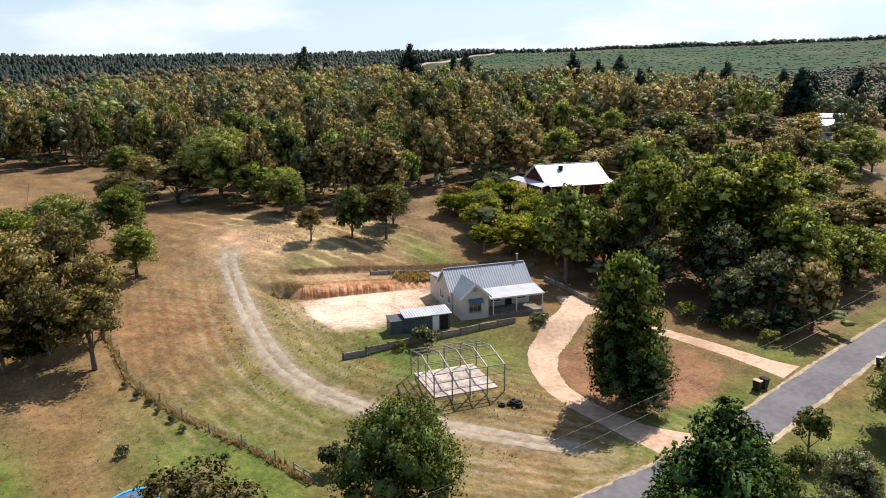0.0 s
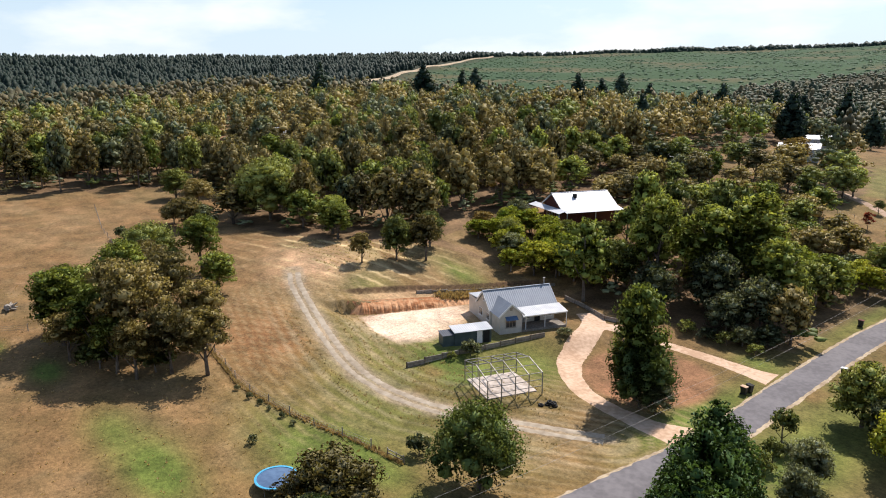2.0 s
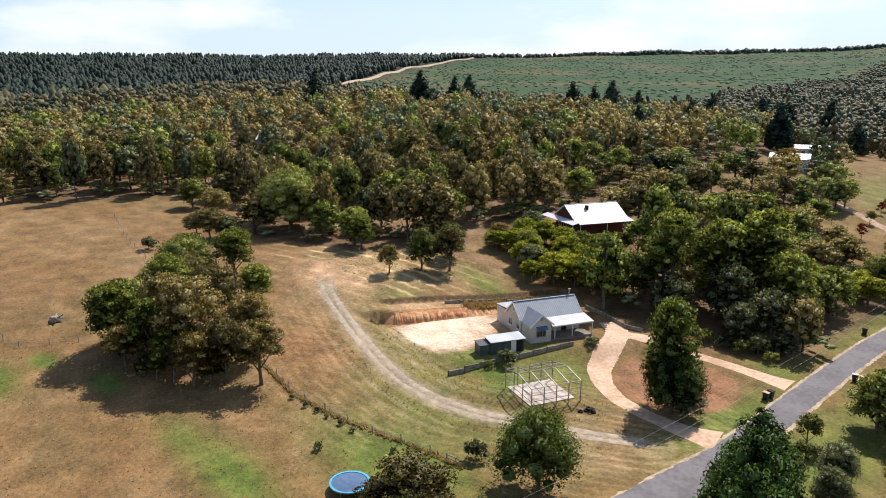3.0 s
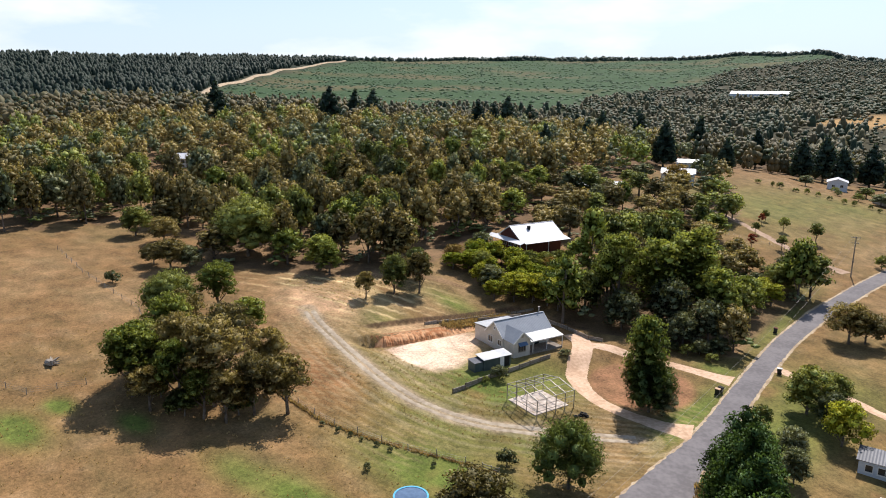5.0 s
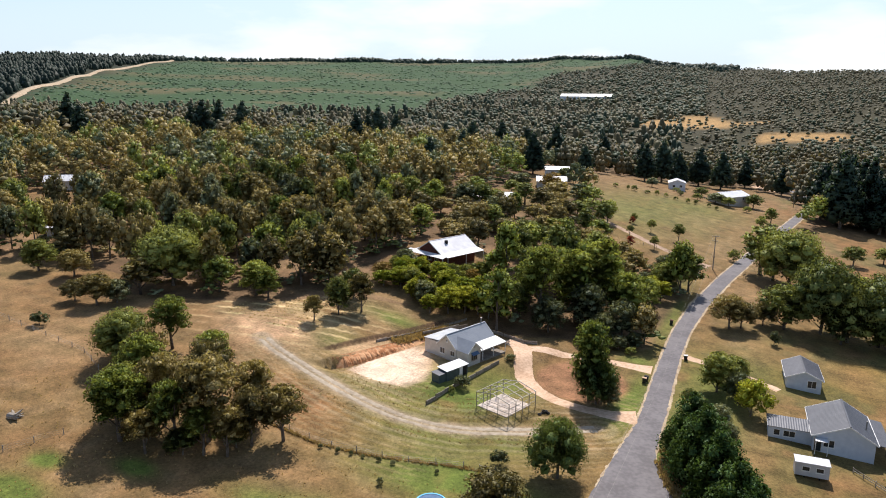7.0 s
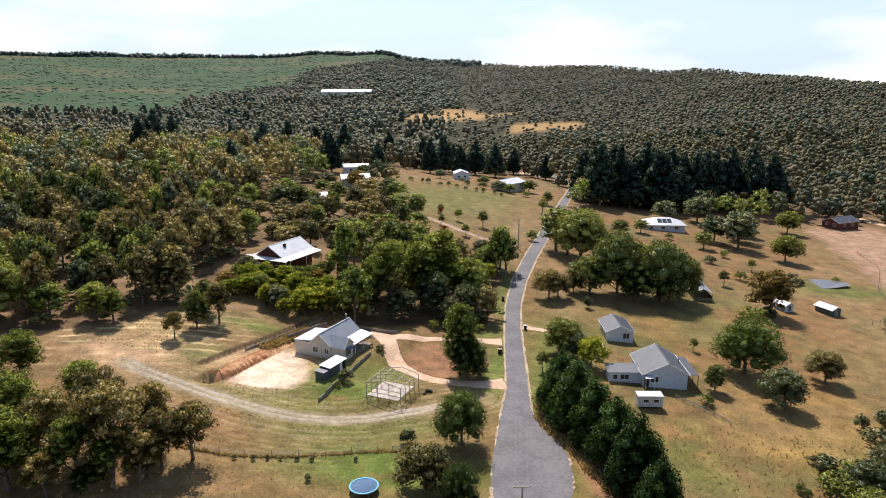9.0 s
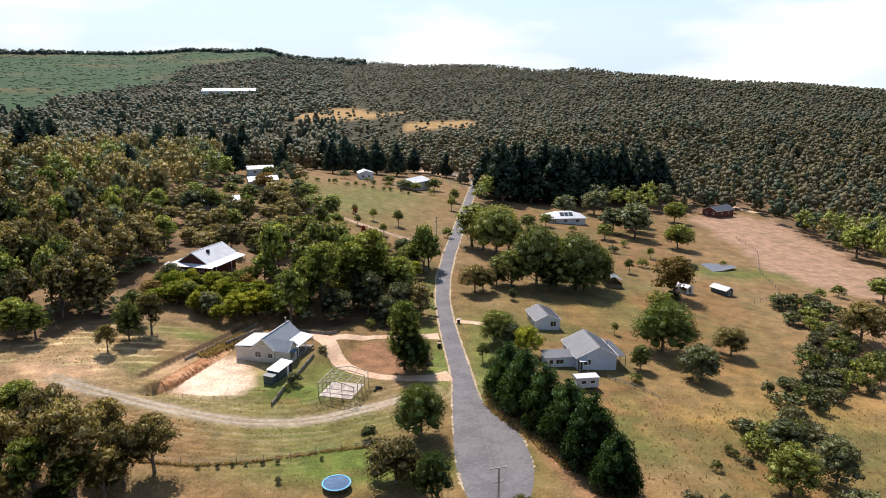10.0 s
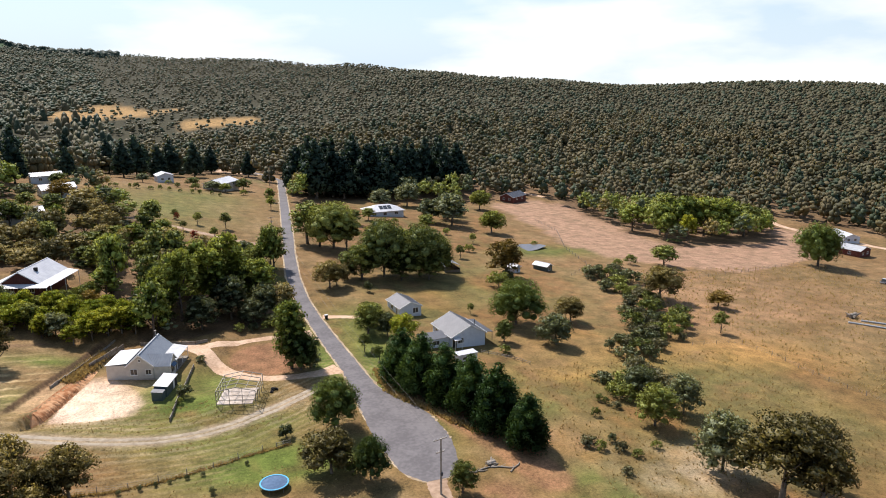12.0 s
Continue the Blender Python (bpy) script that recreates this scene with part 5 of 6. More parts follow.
def cottage():
    m = pose(-16.41, 14.89, 1.92, 0, 0, -19.2)  # local y runs along the ridge, x to the front
    ob = group_empty("cottage", m)
    L, W, E, R = 10.74, 4.8, 2.9, 5.0
    part("plinth", box(-W, 0, 0, L, -0.7, 0.12), "concrete", ob)
    boards = bmesh.new()
    add_box(boards, -W, 0, 0, L, 0.12, E)
    part("wall", boards, "weatherboard", ob)
    for y in (0.0, L - 0.1):
        part("gable", gable_prism(-W, 0, y, y + 0.1, E, R - 0.08), "weatherboard", ob)
    for xe in (0.32, -W - 0.32):
        ze = E - 0.32 * (R - E) / (W / 2)
        part("roof", ribbed((-W / 2, -0.3, R), (-W / 2, L + 0.3, R), (xe, L + 0.3, ze), (xe, -0.3, ze), 34), "zinc", ob)
        for y in (-0.31, L + 0.31):
            part("barge_board", bar((-W / 2, y, R - 0.08), (xe, y, ze - 0.08), 0.05, 0.22), "trim_white", ob)
    part("ridge_cap", bar((-W / 2, -0.3, R + 0.05), (-W / 2, L + 0.3, R + 0.05), 0.28, 0.06), "zinc", ob)
    # rear lean-to
    A = 3.9
    part("annex", box(-W - A, -W - 0.004, 0.1, 7.6, -0.6, 2.75), "weatherboard", ob, "cream lean-to at the back")
    part("annex_roof", ribbed((-W - 0.02, 0, 3.2), (-W - 0.02, 7.8, 3.2), (-W - A - 0.2, 7.8, 2.85), (-W - A - 0.2, 0, 2.85), 24), "zinc_pale", ob)
    # front wing
    D, y0, y1, Rw, Ew = 3.0, 0.2, 3.75, 4.3, 2.75
    ym = (y0 + y1) / 2
    part("wing", box(0.004, D, y0, y1, -0.7, Ew), "weatherboard", ob)
    part("wing_gable", gable_prism(y0, y1, D - 0.1, D, Ew, Rw - 0.08, True), "weatherboard", ob)
    part("gable_vent", box(D, D + 0.04, ym - 0.22, ym + 0.22, 3.25, 3.7), "timber_grey", ob, "dark round-headed gable vent")
    xi = -W / 2 * (Rw - E) / (R - E) - 0.25
    for ye in (y0 - 0.3, y1 + 0.3):
        ze = Ew - 0.3 * (Rw - Ew) / (ym - y0)
        a, b, c, d = (xi, ym, Rw), (D + 0.3, ym, Rw), (D + 0.3, ye, ze), (0.1, ye, ze)
        part("wing_roof", ribbed(a, b, c, d, 14), "zinc", ob)
        part("barge_board", bar((D + 0.31, ym, Rw - 0.06), (D + 0.31, ye, ze - 0.06), 0.05, 0.22), "trim_white", ob)
    window(ob, (D, ym, 1.45), 1.5, 1.35, "+x", "timber_grey", 2)
    awn = ribbed((D + 0.02, ym - 0.95, 2.4), (D + 0.02, ym + 0.95, 2.4), (D + 0.65, ym + 0.95, 1.95), (D + 0.65, ym - 0.95, 1.95), 8, 0.01, 0.03)
    part("awning", awn, "awning", ob, "blue canvas window awning")
    # verandah
    V, yv = 3.25, 11.3
    part("verandah_roof", ribbed((0.34, y1 + 0.1, 2.72), (0.34, yv, 2.72), (V, yv, 2.2), (V, y1 + 0.1, 2.2), 26), "zinc_pale", ob, "pale iron verandah roof")
    part("deck", box(0.004, V - 0.1, y1 + 0.004, yv - 0.2, -0.3, 0.1), "timber_grey", ob, "weathered timber deck")
    part("verandah_beam", bar((V - 0.16, y1 + 0.1, 2.08), (V - 0.16, yv - 0.05, 2.08), 0.08, 0.16), "trim_white", ob)
    for y in (y1 + 0.6, 7.5, yv - 0.2):
        part("post", box(V - 0.21, V - 0.11, y - 0.05, y + 0.05, -0.7, 2.02), "trim_white", ob)
    window(ob, (0, 6.0, 1.35), 1.3, 1.2, "+x", mullions=1)
    window(ob, (0, 9.6, 1.35), 1.3, 1.2, "+x", mullions=1)
    window(ob, (0, 7.8, 1.1), 0.85, 2.0, "+x", "timber", 0, "door")
    # gable-end windows
    window(ob, (-W + 1.2, 0, 1.45), 1.2, 1.1, "-y", mullions=1)
    window(ob, (-0.9, 0, 1.45), 0.95, 0.95, "-y", mullions=1)
    window(ob, (-W / 2, 0, 3.75), 0.3, 0.45, "-y", mullions=0)
    bm = bmesh.new()
    add_tube(bm, [(-W / 2 - 0.3, L - 0.5, 4.4), (-W / 2 - 0.3, L - 0.5, 5.9)], [0.13, 0.13], 10)
    add_tube(bm, [(-W / 2 - 0.3, L - 0.5, 5.9), (-W / 2 - 0.3, L - 0.5, 6.05)], [0.2, 0.2], 10)
    part("flue", bm, "steel", ob, "black metal flue")
    return tagged(ob, "cream weatherboard cottage with a grey iron roof, front gable and verandah", "house")


def garden_shed():
    ob = group_empty("garden_shed", pose(-16.9, 5.4, spot(-15, 9) - 0.05, 0, 0, -20))
    part("wall", box(0, 2.2, 1.7, 7.2, -0.3, 1.95), "shed_green", ob)
    part("roof", ribbed((-0.15, 1.55, 2.25), (-0.15, 7.35, 2.25), (2.45, 7.35, 1.98), (2.45, 1.55, 1.98), 18), "zinc_pale", ob, "pale iron skillion roof")
    part("lean_to", box(0.1, 2.0, 0, 1.69, -0.3, 1.6), "shed_green", ob)
    part("lean_to_roof", ribbed((0, -0.1, 1.78), (0, 1.66, 1.78), (2.15, 1.66, 1.62), (2.15, -0.1, 1.62), 6), "zinc_grey", ob)
    part("door", box(2.2, 2.24, 5.0, 5.8, -0.1, 1.8), "trim_white", ob, "pale shed door")
    # black sheet on the closed wall, standing in for the shade indoors
    part("doorway_shade", box(2.2, 2.23, 5.95, 6.9, -0.1, 1.8), "rubber", ob, "near-black panel painted for the shade inside an open door")
    return tagged(ob, "dark green iron garden shed with a pale roof", "shed")


def frame_shed():
    """The bare steel frame of a shed on a concrete slab."""
    ob = group_empty("shed_frame", pose(-6.24, 1.21, 0.74, 0, 0, -18.1))
    L, W, E, R = 7.23, 6.95, 2.58, 3.31
    ys = [L * k / 4 for k in range(5)]
    for y in ys:
        for x in (0, W):
            part("post", box(x - 0.05, x + 0.05, y - 0.05, y + 0.05, -0.5, E), "steel", ob)
        for x in (0, W):
            part("rafter", bar((x, y, E), (W / 2, y, R), 0.1, 0.12), "steel", ob)
    for x, z in ((0, E), (W, E), (W / 2, R), (W / 4, (E + R) / 2), (3 * W / 4, (E + R) / 2)):
        part("purlin", bar((x, -0.05, z + 0.05), (x, L + 0.05, z + 0.05), 0.07, 0.07), "steel", ob)
    for z in (0.9, 1.75):
        for x in (0, W):
            part("girt", bar((x, 0, z), (x, L, z), 0.05, 0.07), "steel", ob)
        part("girt", bar((0, 0, z), (W, 0, z), 0.05, 0.07), "steel", ob)
    for y in (0,):
        for x in (W / 3, 2 * W / 3):
            part("post", box(x - 0.04, x + 0.04, y - 0.04, y + 0.04, -0.3, E + (R - E) * 0.66), "steel", ob)
    return tagged(ob, "bare grey steel shed frame standing on a concrete slab", "shed frame")


cottage()
garden_shed()
frame_shed()
slab_ob = part("concrete_slab", box(-0.1, 6.2, 0.3, 6.9, -0.9, 0.0, m=pose(-6.24, 1.21, 0.74, 0, 0, -18.1)), "concrete")
tagged(slab_ob, "pale concrete slab under the steel frame", "slab")

# pile of tyres beside the frame
for i, (x, y, z, tilt) in enumerate(((4.2, 5.2, 0.1, 0), (4.5, 6.0, 0.1, 6), (4.3, 5.5, 0.32, 10), (5.0, 5.6, 0.1, 0), (4.8, 5.4, 0.35, 14), (3.9, 4.4, 0.1, 4))):
    bm = bmesh.new()
    ring = 14
    prof = [(0.2, -0.1), (0.33, -0.11), (0.36, 0), (0.33, 0.11), (0.2, 0.1)]
    vs = [[bm.verts.new((r * math.cos(a), r * math.sin(a), z2)) for r, z2 in prof] for a in (k * math.tau / ring for k in range(ring))]
    for k in range(ring):
        for j in range(len(prof)):
            bm.faces.new((vs[k][j], vs[(k + 1) % ring][j], vs[(k + 1) % ring][(j + 1) % 5], vs[k][(j + 1) % 5]))
    t = part("tyre", bm, "rubber")
    t.matrix_basis = pose(x, y, spot(x, y) + z, tilt, tilt / 2, 30 * i)
    tagged(t, "worn black tyre in a pile by the frame", "tyre", "tyre pile")


def east_house():
    z = -1.1
    ob = simple_house("bungalow", pose(44.9, 13.9, z, 0, 0, 3.2), 10.1, 8.4, 2.75, 4.9, "white_board", "zinc_grey",
                      "white clad bungalow with a grey iron gable roof", peak=0.56, ribs=26,
                      windows=((2.2, 0, 1.5, 1.4, 1.1, "-y", "window"), (0, 4.0, 1.5, 1.6, 1.2, "-x", "window"), (0, 7.8, 1.5, 1.2, 1.1, "-x", "window"), (8.4, 5, 1.5, 1.6, 1.2, "+x", "window")))
    part("porch_wall", box(-6.2, -0.004, 1.4, 4.6, -0.6, 2.25), "white_board", ob)
    part("porch_roof", ribbed((-6.5, 5.0, 2.7), (0.1, 5.0, 2.7), (0.1, 1.1, 2.35), (-6.5, 1.1, 2.35), 18), "zinc_grey", ob)
    window(ob, (-3.2, 1.4, 1.35), 1.6, 0.9, "-y", mullions=1)
    window(ob, (-5.0, 1.4, 1.35), 0.8, 0.9, "-y", mullions=0)
    part("entry_roof", ribbed((0.2, -0.02, 2.35), (2.0, -0.02, 2.35), (2.0, -1.3, 2.2), (0.2, -1.3, 2.2), 5), "roof_white", ob)
    window(ob, (0.7, 0, 1.05), 0.85, 2.0, "-y", "timber_grey", 0, "door")
    for x in (0.25, 1.95):
        part("post", box(x - 0.04, x + 0.04, -1.28, -1.2, -0.6, 2.15), "trim_white", ob)
    part("side_verandah", ribbed((8.7, 0.2, 2.5), (8.7, 9.8, 2.5), (10.6, 9.8, 2.25), (10.6, 0.2, 2.25), 22), "zinc_grey", ob)
    for y in (0.4, 3.4, 6.4, 9.6):
        part("post", box(10.45, 10.55, y - 0.05, y + 0.05, -1.2, 2.2), "timber", ob)
    bm = bmesh.new()
    add_tube(bm, [(7.4, 3.2, 3.2), (7.4, 3.2, 4.8)], [0.1, 0.1], 8)
    part("flue", bm, "steel", ob)


east_house()
simple_house("studio", pose(41.4, 39.2, -1.7, 0, 0, 4.5), 8.4, 5.9, 2.7, 4.0, "white_board", "zinc_grey", "pale grey clad studio with an iron gable roof",
             "outbuilding", ribs=20, windows=((4.3, 0, 1.5, 1.4, 1.3, "-y", "window"), (0, 2.2, 1.1, 0.9, 2.0, "-x", "door"), (0, 5.2, 1.5, 1.4, 1.1, "-x", "window")))
van = group_empty("caravan", pose(42.3, 4.0, spot(44, 5), 0, 0, 4))
part("body", box(0, 4.4, 0, 2.1, 0.35, 2.3), "roof_white", van)
part("roof", slab([(-0.1, -0.1, 2.42), (4.5, -0.1, 2.42), (4.5, 2.2, 2.42), (-0.1, 2.2, 2.42)], 0.12), "roof_white", van)
window(van, (1.4, 0, 1.5), 0.9, 0.6, "-y", mullions=0)
window(van, (3.2, 0, 1.5), 0.9, 0.6, "-y", mullions=0)
for x in (1.2, 3.2):
    part("chassis_leg", box(x, x + 0.2, 0.2, 1.9, -0.4, 0.36), "rubber", van)
tagged(van, "white caravan parked beside the bungalow", "caravan")


def neighbour():
    """White-roofed brick house in the wood: a long gable with wide verandahs."""
    ob = group_empty("brick_house", pose(-47.5, 59.5, 9.2, 0, 0, -20))
    L, W, E, R = 12.6, 8.2, 3.3, 5.8
    part("wall", box(0, W, 0, L, -2.5, E), "brick_red", ob)
    for y in (0.0, L - 0.1):
        part("gable", gable_prism(0, W, y, y + 0.1, E, R - 0.06), "brick_red", ob)
    roof_pair(ob, L, W, E, R, "roof_white", over=0.5, ribs=18)
    for x0, x1 in ((-3.0, -0.45), (W + 0.45, W + 3.0)):
        a, b = (x1, x0) if x0 < 0 else (x0, x1)
        part("verandah_roof", ribbed((a, -0.6, 3.05), (a, L + 0.6, 3.05), (b, L + 0.6, 2.55), (b, -0.6, 2.55), 18), "roof_white", ob)
        for y in (-0.4, L / 2, L + 0.4):
            xx = b + (0.1 if b < 0 else -0.1)
            part("post", box(xx - 0.05, xx + 0.05, y - 0.05, y + 0.05, -3.0, 2.52), "trim_white", ob)
    part("verandah_roof", ribbed((-3.0, -0.62, 3.0), (W + 3.0, -0.62, 3.0), (W + 3.0, -2.4, 2.55), (-3.0, -2.4, 2.55), 20), "roof_white", ob)
    for x in (-2.9, 1.2, W + 2.9):
        part("post", box(x - 0.05, x + 0.05, -2.35, -2.25, -3.0, 2.52), "trim_white", ob)
    for x in (1.8, 4.1, 6.4):
        window(ob, (x, 0, 1.5), 1.3, 1.3, "-y")
    part("roof_vent", box(W / 2 + 1.2, W / 2 + 1.9, 4.0, 4.6, 4.6, 5.6), "rubber", ob, "black roof vent")
    tagged(ob, "red brick house with a wide white iron roof among trees", "house")


neighbour()
far = "small pale farmhouse with an iron roof beyond the field"
HOUSES = (
    ("outbuilding", -13, 272, 9, 8, 5, 3.4, 4.8, "white_board", "roof_white", "white iron farm shed beyond the field", 10),
    ("farmhouse", 8, 250, 16, 11, 8, 2.8, 4.6, "weatherboard", "roof_white", "pale weatherboard farmhouse with a white roof beyond the field", -35),
    ("outbuilding", -64, 222, 12, 6.5, 0, 3.0, 4.2, "white_board", "zinc_pale", "long white shed at the field edge", -75),
    ("farmhouse", -56, 184, 12, 8, 0, 2.7, 4.3, "white_board", "roof_white", "white house with a pale roof behind the field", -70),
    ("farmhouse", -62, 130, 14, 8, 0, 2.6, 3.8, "weatherboard", "roof_white", "low white-roofed house among garden trees", -75),
    ("farmhouse", 170, 236, 14, 9, 0, 2.8, 4.8, "brick_red", "zinc_grey", "brick farmhouse with a grey roof beyond the bare paddock", -60),
    ("farmhouse", -200, 63, 12, 8, 0, 2.8, 4.4, "weatherboard", "roof_white", "pale farmhouse in a forest clearing", -45),
    ("outbuilding", -150, 26, 5, 4, 0, 2.3, 3.2, "white_board", "roof_white", "small white shed in a forest clearing", -30),
    ("farmhouse", -288, 185, 20, 10, 0, 3, 4.8, "white_board", "roof_white", "distant white-roofed house in the forest", -55),
    ("farmhouse", -305, 236, 18, 9, 0, 3, 4.8, "white_board", "roof_white", "distant pale house in the forest", -50),
    ("outbuilding", 270, 84, 15, 9, 0, 3, 4.4, "brick_red", "zinc_pale", "farm shed with a pale pinkish roof on the dry paddock", 10),
    ("outbuilding", 296, 112, 14, 8, 0, 3, 4.4, "white_board", "roof_white", "white farm shed beside the far lane", -20),
)
for name, x, y, L, W, _, E, R, wall, roof, label, turn in HOUSES:
    simple_house(name, pose(x, y, max(spot(x, y), spot(x + 4, y + 4)), 0, 0, turn), L, W, E, R, wall, roof, label, "house" if "house" in name else "shed", ribs=10, base=2.5,
                 windows=((W * 0.3, 0, 1.5, 1.2, 1.1, "-y", "window"), (W * 0.72, 0, 1.5, 1.2, 1.1, "-y", "window"), (W, L * 0.3, 1.5, 1.2, 1.1, "+x", "window"), (W, L * 0.7, 1.5, 1.2, 1.1, "+x", "window"),
                          (0, L * 0.3, 1.5, 1.2, 1.1, "-x", "window"), (0, L * 0.7, 1.1, 0.9, 2.0, "-x", "door")))
# long white school-like roof far off
simple_house("long_shed", pose(-378, 1340, spot(-326, 1348) + 3, 0, 0, -90), 105, 20, 4, 9, "white_board", "zinc_pale", "very long low white-roofed building far off", "shed", ribs=30, base=6)


def hipped_house():
    ob = group_empty("hipped_house", pose(75, 182, spot(84, 188), 0, 0, 0))
    part("wall", box(0, 17, 0, 11, -1.5, 2.7), "white_board", ob)
    a, b = (5.5, 5.5, 5.0), (11.5, 5.5, 5.0)
    c = [(-0.7, -0.7, 2.6), (17.7, -0.7, 2.6), (17.7, 11.7, 2.6), (-0.7, 11.7, 2.6)]
    part("roof", slab([a, c[0], c[1], b], 0.1), "roof_white", ob)
    part("roof", slab([b, c[2], c[3], a], 0.1), "roof_white", ob)
    part("roof", slab([a, c[3], c[0]], 0.1), "roof_white", ob)
    part("roof", slab([b, c[1], c[2]], 0.1), "roof_white", ob)
    for i in range(3):
        for j in range(2):
            x, y0, dz = 6.0 + 2.0 * i, 1.2 + 1.6 * j, 0.0
            z0 = 2.6 + (y0 + 0.7) * 2.4 / 6.2 + 0.08
            z1 = 2.6 + (y0 + 2.1) * 2.4 / 6.2 + 0.08
            part("solar_panel", slab([(x, y0, z0), (x + 1.8, y0, z0), (x + 1.8, y0 + 1.4, z1), (x, y0 + 1.4, z1)], 0.04), "glass", ob, "dark solar panel")
    for x in (3, 8, 13.5):
        window(ob, (x, 0, 1.4), 1.5, 1.2, "-y")
    tagged(ob, "white house with a hipped roof and solar panels", "house")


hipped_house()


def greenhouse():
    ob = group_empty("greenhouse", pose(70.2, 78.8, spot(73, 85), 0, 0, 0))
    for y in range(0, 13, 3):
        for x in (0, 5.2):
            part("post", box(x - 0.05, x + 0.05, y - 0.05, y + 0.05, -0.3, 2.2), "steel", ob)
        part("rafter", bar((0, y, 2.2), (2.6, y, 3.3), 0.06), "steel", ob)
        part("rafter", bar((5.2, y, 2.2), (2.6, y, 3.3), 0.06), "steel", ob)
    for s in (0, 1):
        xe = -0.1 if s == 0 else 5.3
        for k in range(4):
            part("roof_panel", slab([(2.6, 3 * k + 0.05, 3.38), (2.6, 3 * k + 2.95, 3.38), (xe, 3 * k + 2.95, 2.22), (xe, 3 * k + 0.05, 2.22)], 0.03), "zinc", ob)
    part("low_wall", box(0.06, 5.14, -0.02, 0.06, -0.4, 0.8), "timber", ob)
    part("low_wall", box(5.14, 5.22, 0.06, 12, -0.4, 1.2), "timber", ob)
    tagged(ob, "open-sided shade house with a blue-grey panel roof", "shade house")


greenhouse()
simple_house("hut", pose(106.5, 76.5, spot(108, 79), 0, 0, 25), 5.5, 3.2, 2.0, 2.7, "shed_green", "roof_white", "small dark hut with a white iron roof", "hut", ribs=8, windows=((1.6, 0, 1.0, 0.9, 1.6, "-y", "door"),))
simple_house("hut", pose(94, 76, spot(95, 77), 0, 0, 25), 4, 3, 2.0, 2.7, "white_board", "roof_white", "small white hut beside the olive tree", "hut", ribs=8, windows=((1.6, 0, 1.0, 0.9, 1.6, "-y", "door"),))


# ---- yard, fences and small things ----
def clay_bank():
    """The furrowed face of the cutting behind the pad."""
    pts = along([(-35.6, 1.2, 0), (-33.4, 2.9, 0), (-31.2, 8, 0), (-29, 13.8, 0), (-26.9, 19.5, 0), (-25.8, 23.5, 0)], 0.22)
    d = np.gradient(pts[:, :2], axis=0)
    d /= np.linalg.norm(d, axis=1)[:, None]
    up_side = np.stack([-d[:, 1], d[:, 0]], 1)
    r = np.random.RandomState(4)
    n, rows = len(pts), 9
    s = np.arange(n) * 0.22
    furrow = 0.75 * np.abs(np.sin(s * 2.1 + 1.5 * np.sin(s * 0.7))) + 0.35 * r.rand(n) + 0.8 * speck(s, s * 0, 2.2, 9)
    end = smooth(0, 5, s) * smooth(s[-1], s[-1] - 5, s)
    verts = []
    for i in range(n):
        top = pts[i, :2] + up_side[i] * 3.1
        zt = spot(top[0], top[1]) + 0.02
        zb = 1.72
        for k in range(rows):
            f = k / (rows - 1)
            out = (furrow[i] * math.sin(math.pi * min(f * 1.15, 1)) * (0.5 + 0.5 * f) + 0.12 * r.rand()) * end[i]
            q = pts[i, :2] + up_side[i] * (0.3 + 2.4 * f ** 0.8 - 0.75 * out)
            base = spot(q[0], q[1])
            verts.append((q[0], q[1], max(base - 0.15, zb + (max(zt, zb + 0.2) - zb) * f ** 0.75) + 0.03))
    faces = [(i * rows + k, (i + 1) * rows + k, (i + 1) * rows + k + 1, i * rows + k + 1) for i in range(n - 1) for k in range(rows - 1)]
    me = bpy.data.meshes.new("clay_bank")
    me.from_pydata(verts, [], faces)
    me.materials.append(M["clay"])
    tagged(new("clay_bank", me), "eroded orange clay cutting with furrowed face", "bank", kind="structure")


clay_bank()


def sleeper_wall(line, height, label, board=2.4):
    """A low retaining wall of stacked sleepers between posts."""
    pts = [Vector((x, y, 0)) for x, y in line]
    ob = group_empty("retaining_wall", pose(line[0][0], line[0][1], 0))
    off = Vector((line[0][0], line[0][1], 0))
    for a, b in zip(pts, pts[1:]):
        k = max(1, round((b - a).length / board))
        for i in range(k):
            p, q = a.lerp(b, i / k), a.lerp(b, (i + 1) / k)
            z = max(spot(p.x, p.y), spot(q.x, q.y)) - 0.15
            rows = max(2, round(height / 0.2))
            for j in range(rows):
                zz = z + 0.2 * j + 0.1
                part("sleeper", bar(p - off + Vector((0, 0, zz)), q - off + Vector((0, 0, zz + random.uniform(-0.01, 0.01))), 0.1, 0.185), "timber_grey", ob)
            part("post", box(-0.07, 0.07, -0.07, 0.07, z - 0.3, z + 0.2 * rows + 0.08, m=Matrix.Translation((p.x - off.x, p.y - off.y, 0))), "timber", ob)
    return tagged(ob, label, "retaining wall")


sleeper_wall([(-14.1, -2.2), (-12.4, 5.5), (-11.3, 9.2), (-9.0, 18.8)], 0.75, "low grey sleeper retaining wall across the lawn")
sleeper_wall([(-33.6, 14), (-30.6, 21.5), (-27.2, 29.5), (-24, 37.5)], 0.7, "weathered sleeper wall above the clay cutting")
sleeper_wall([(-28, 23.5), (-24.5, 29.5), (-22.2, 33.8)], 1.1, "dark sleeper wall behind the cottage")
sleeper_wall([(-19, 34.5), (-13.5, 33.2), (-8, 31.2), (-5.5, 31.8)], 0.8, "sleeper wall along the gravel drive")


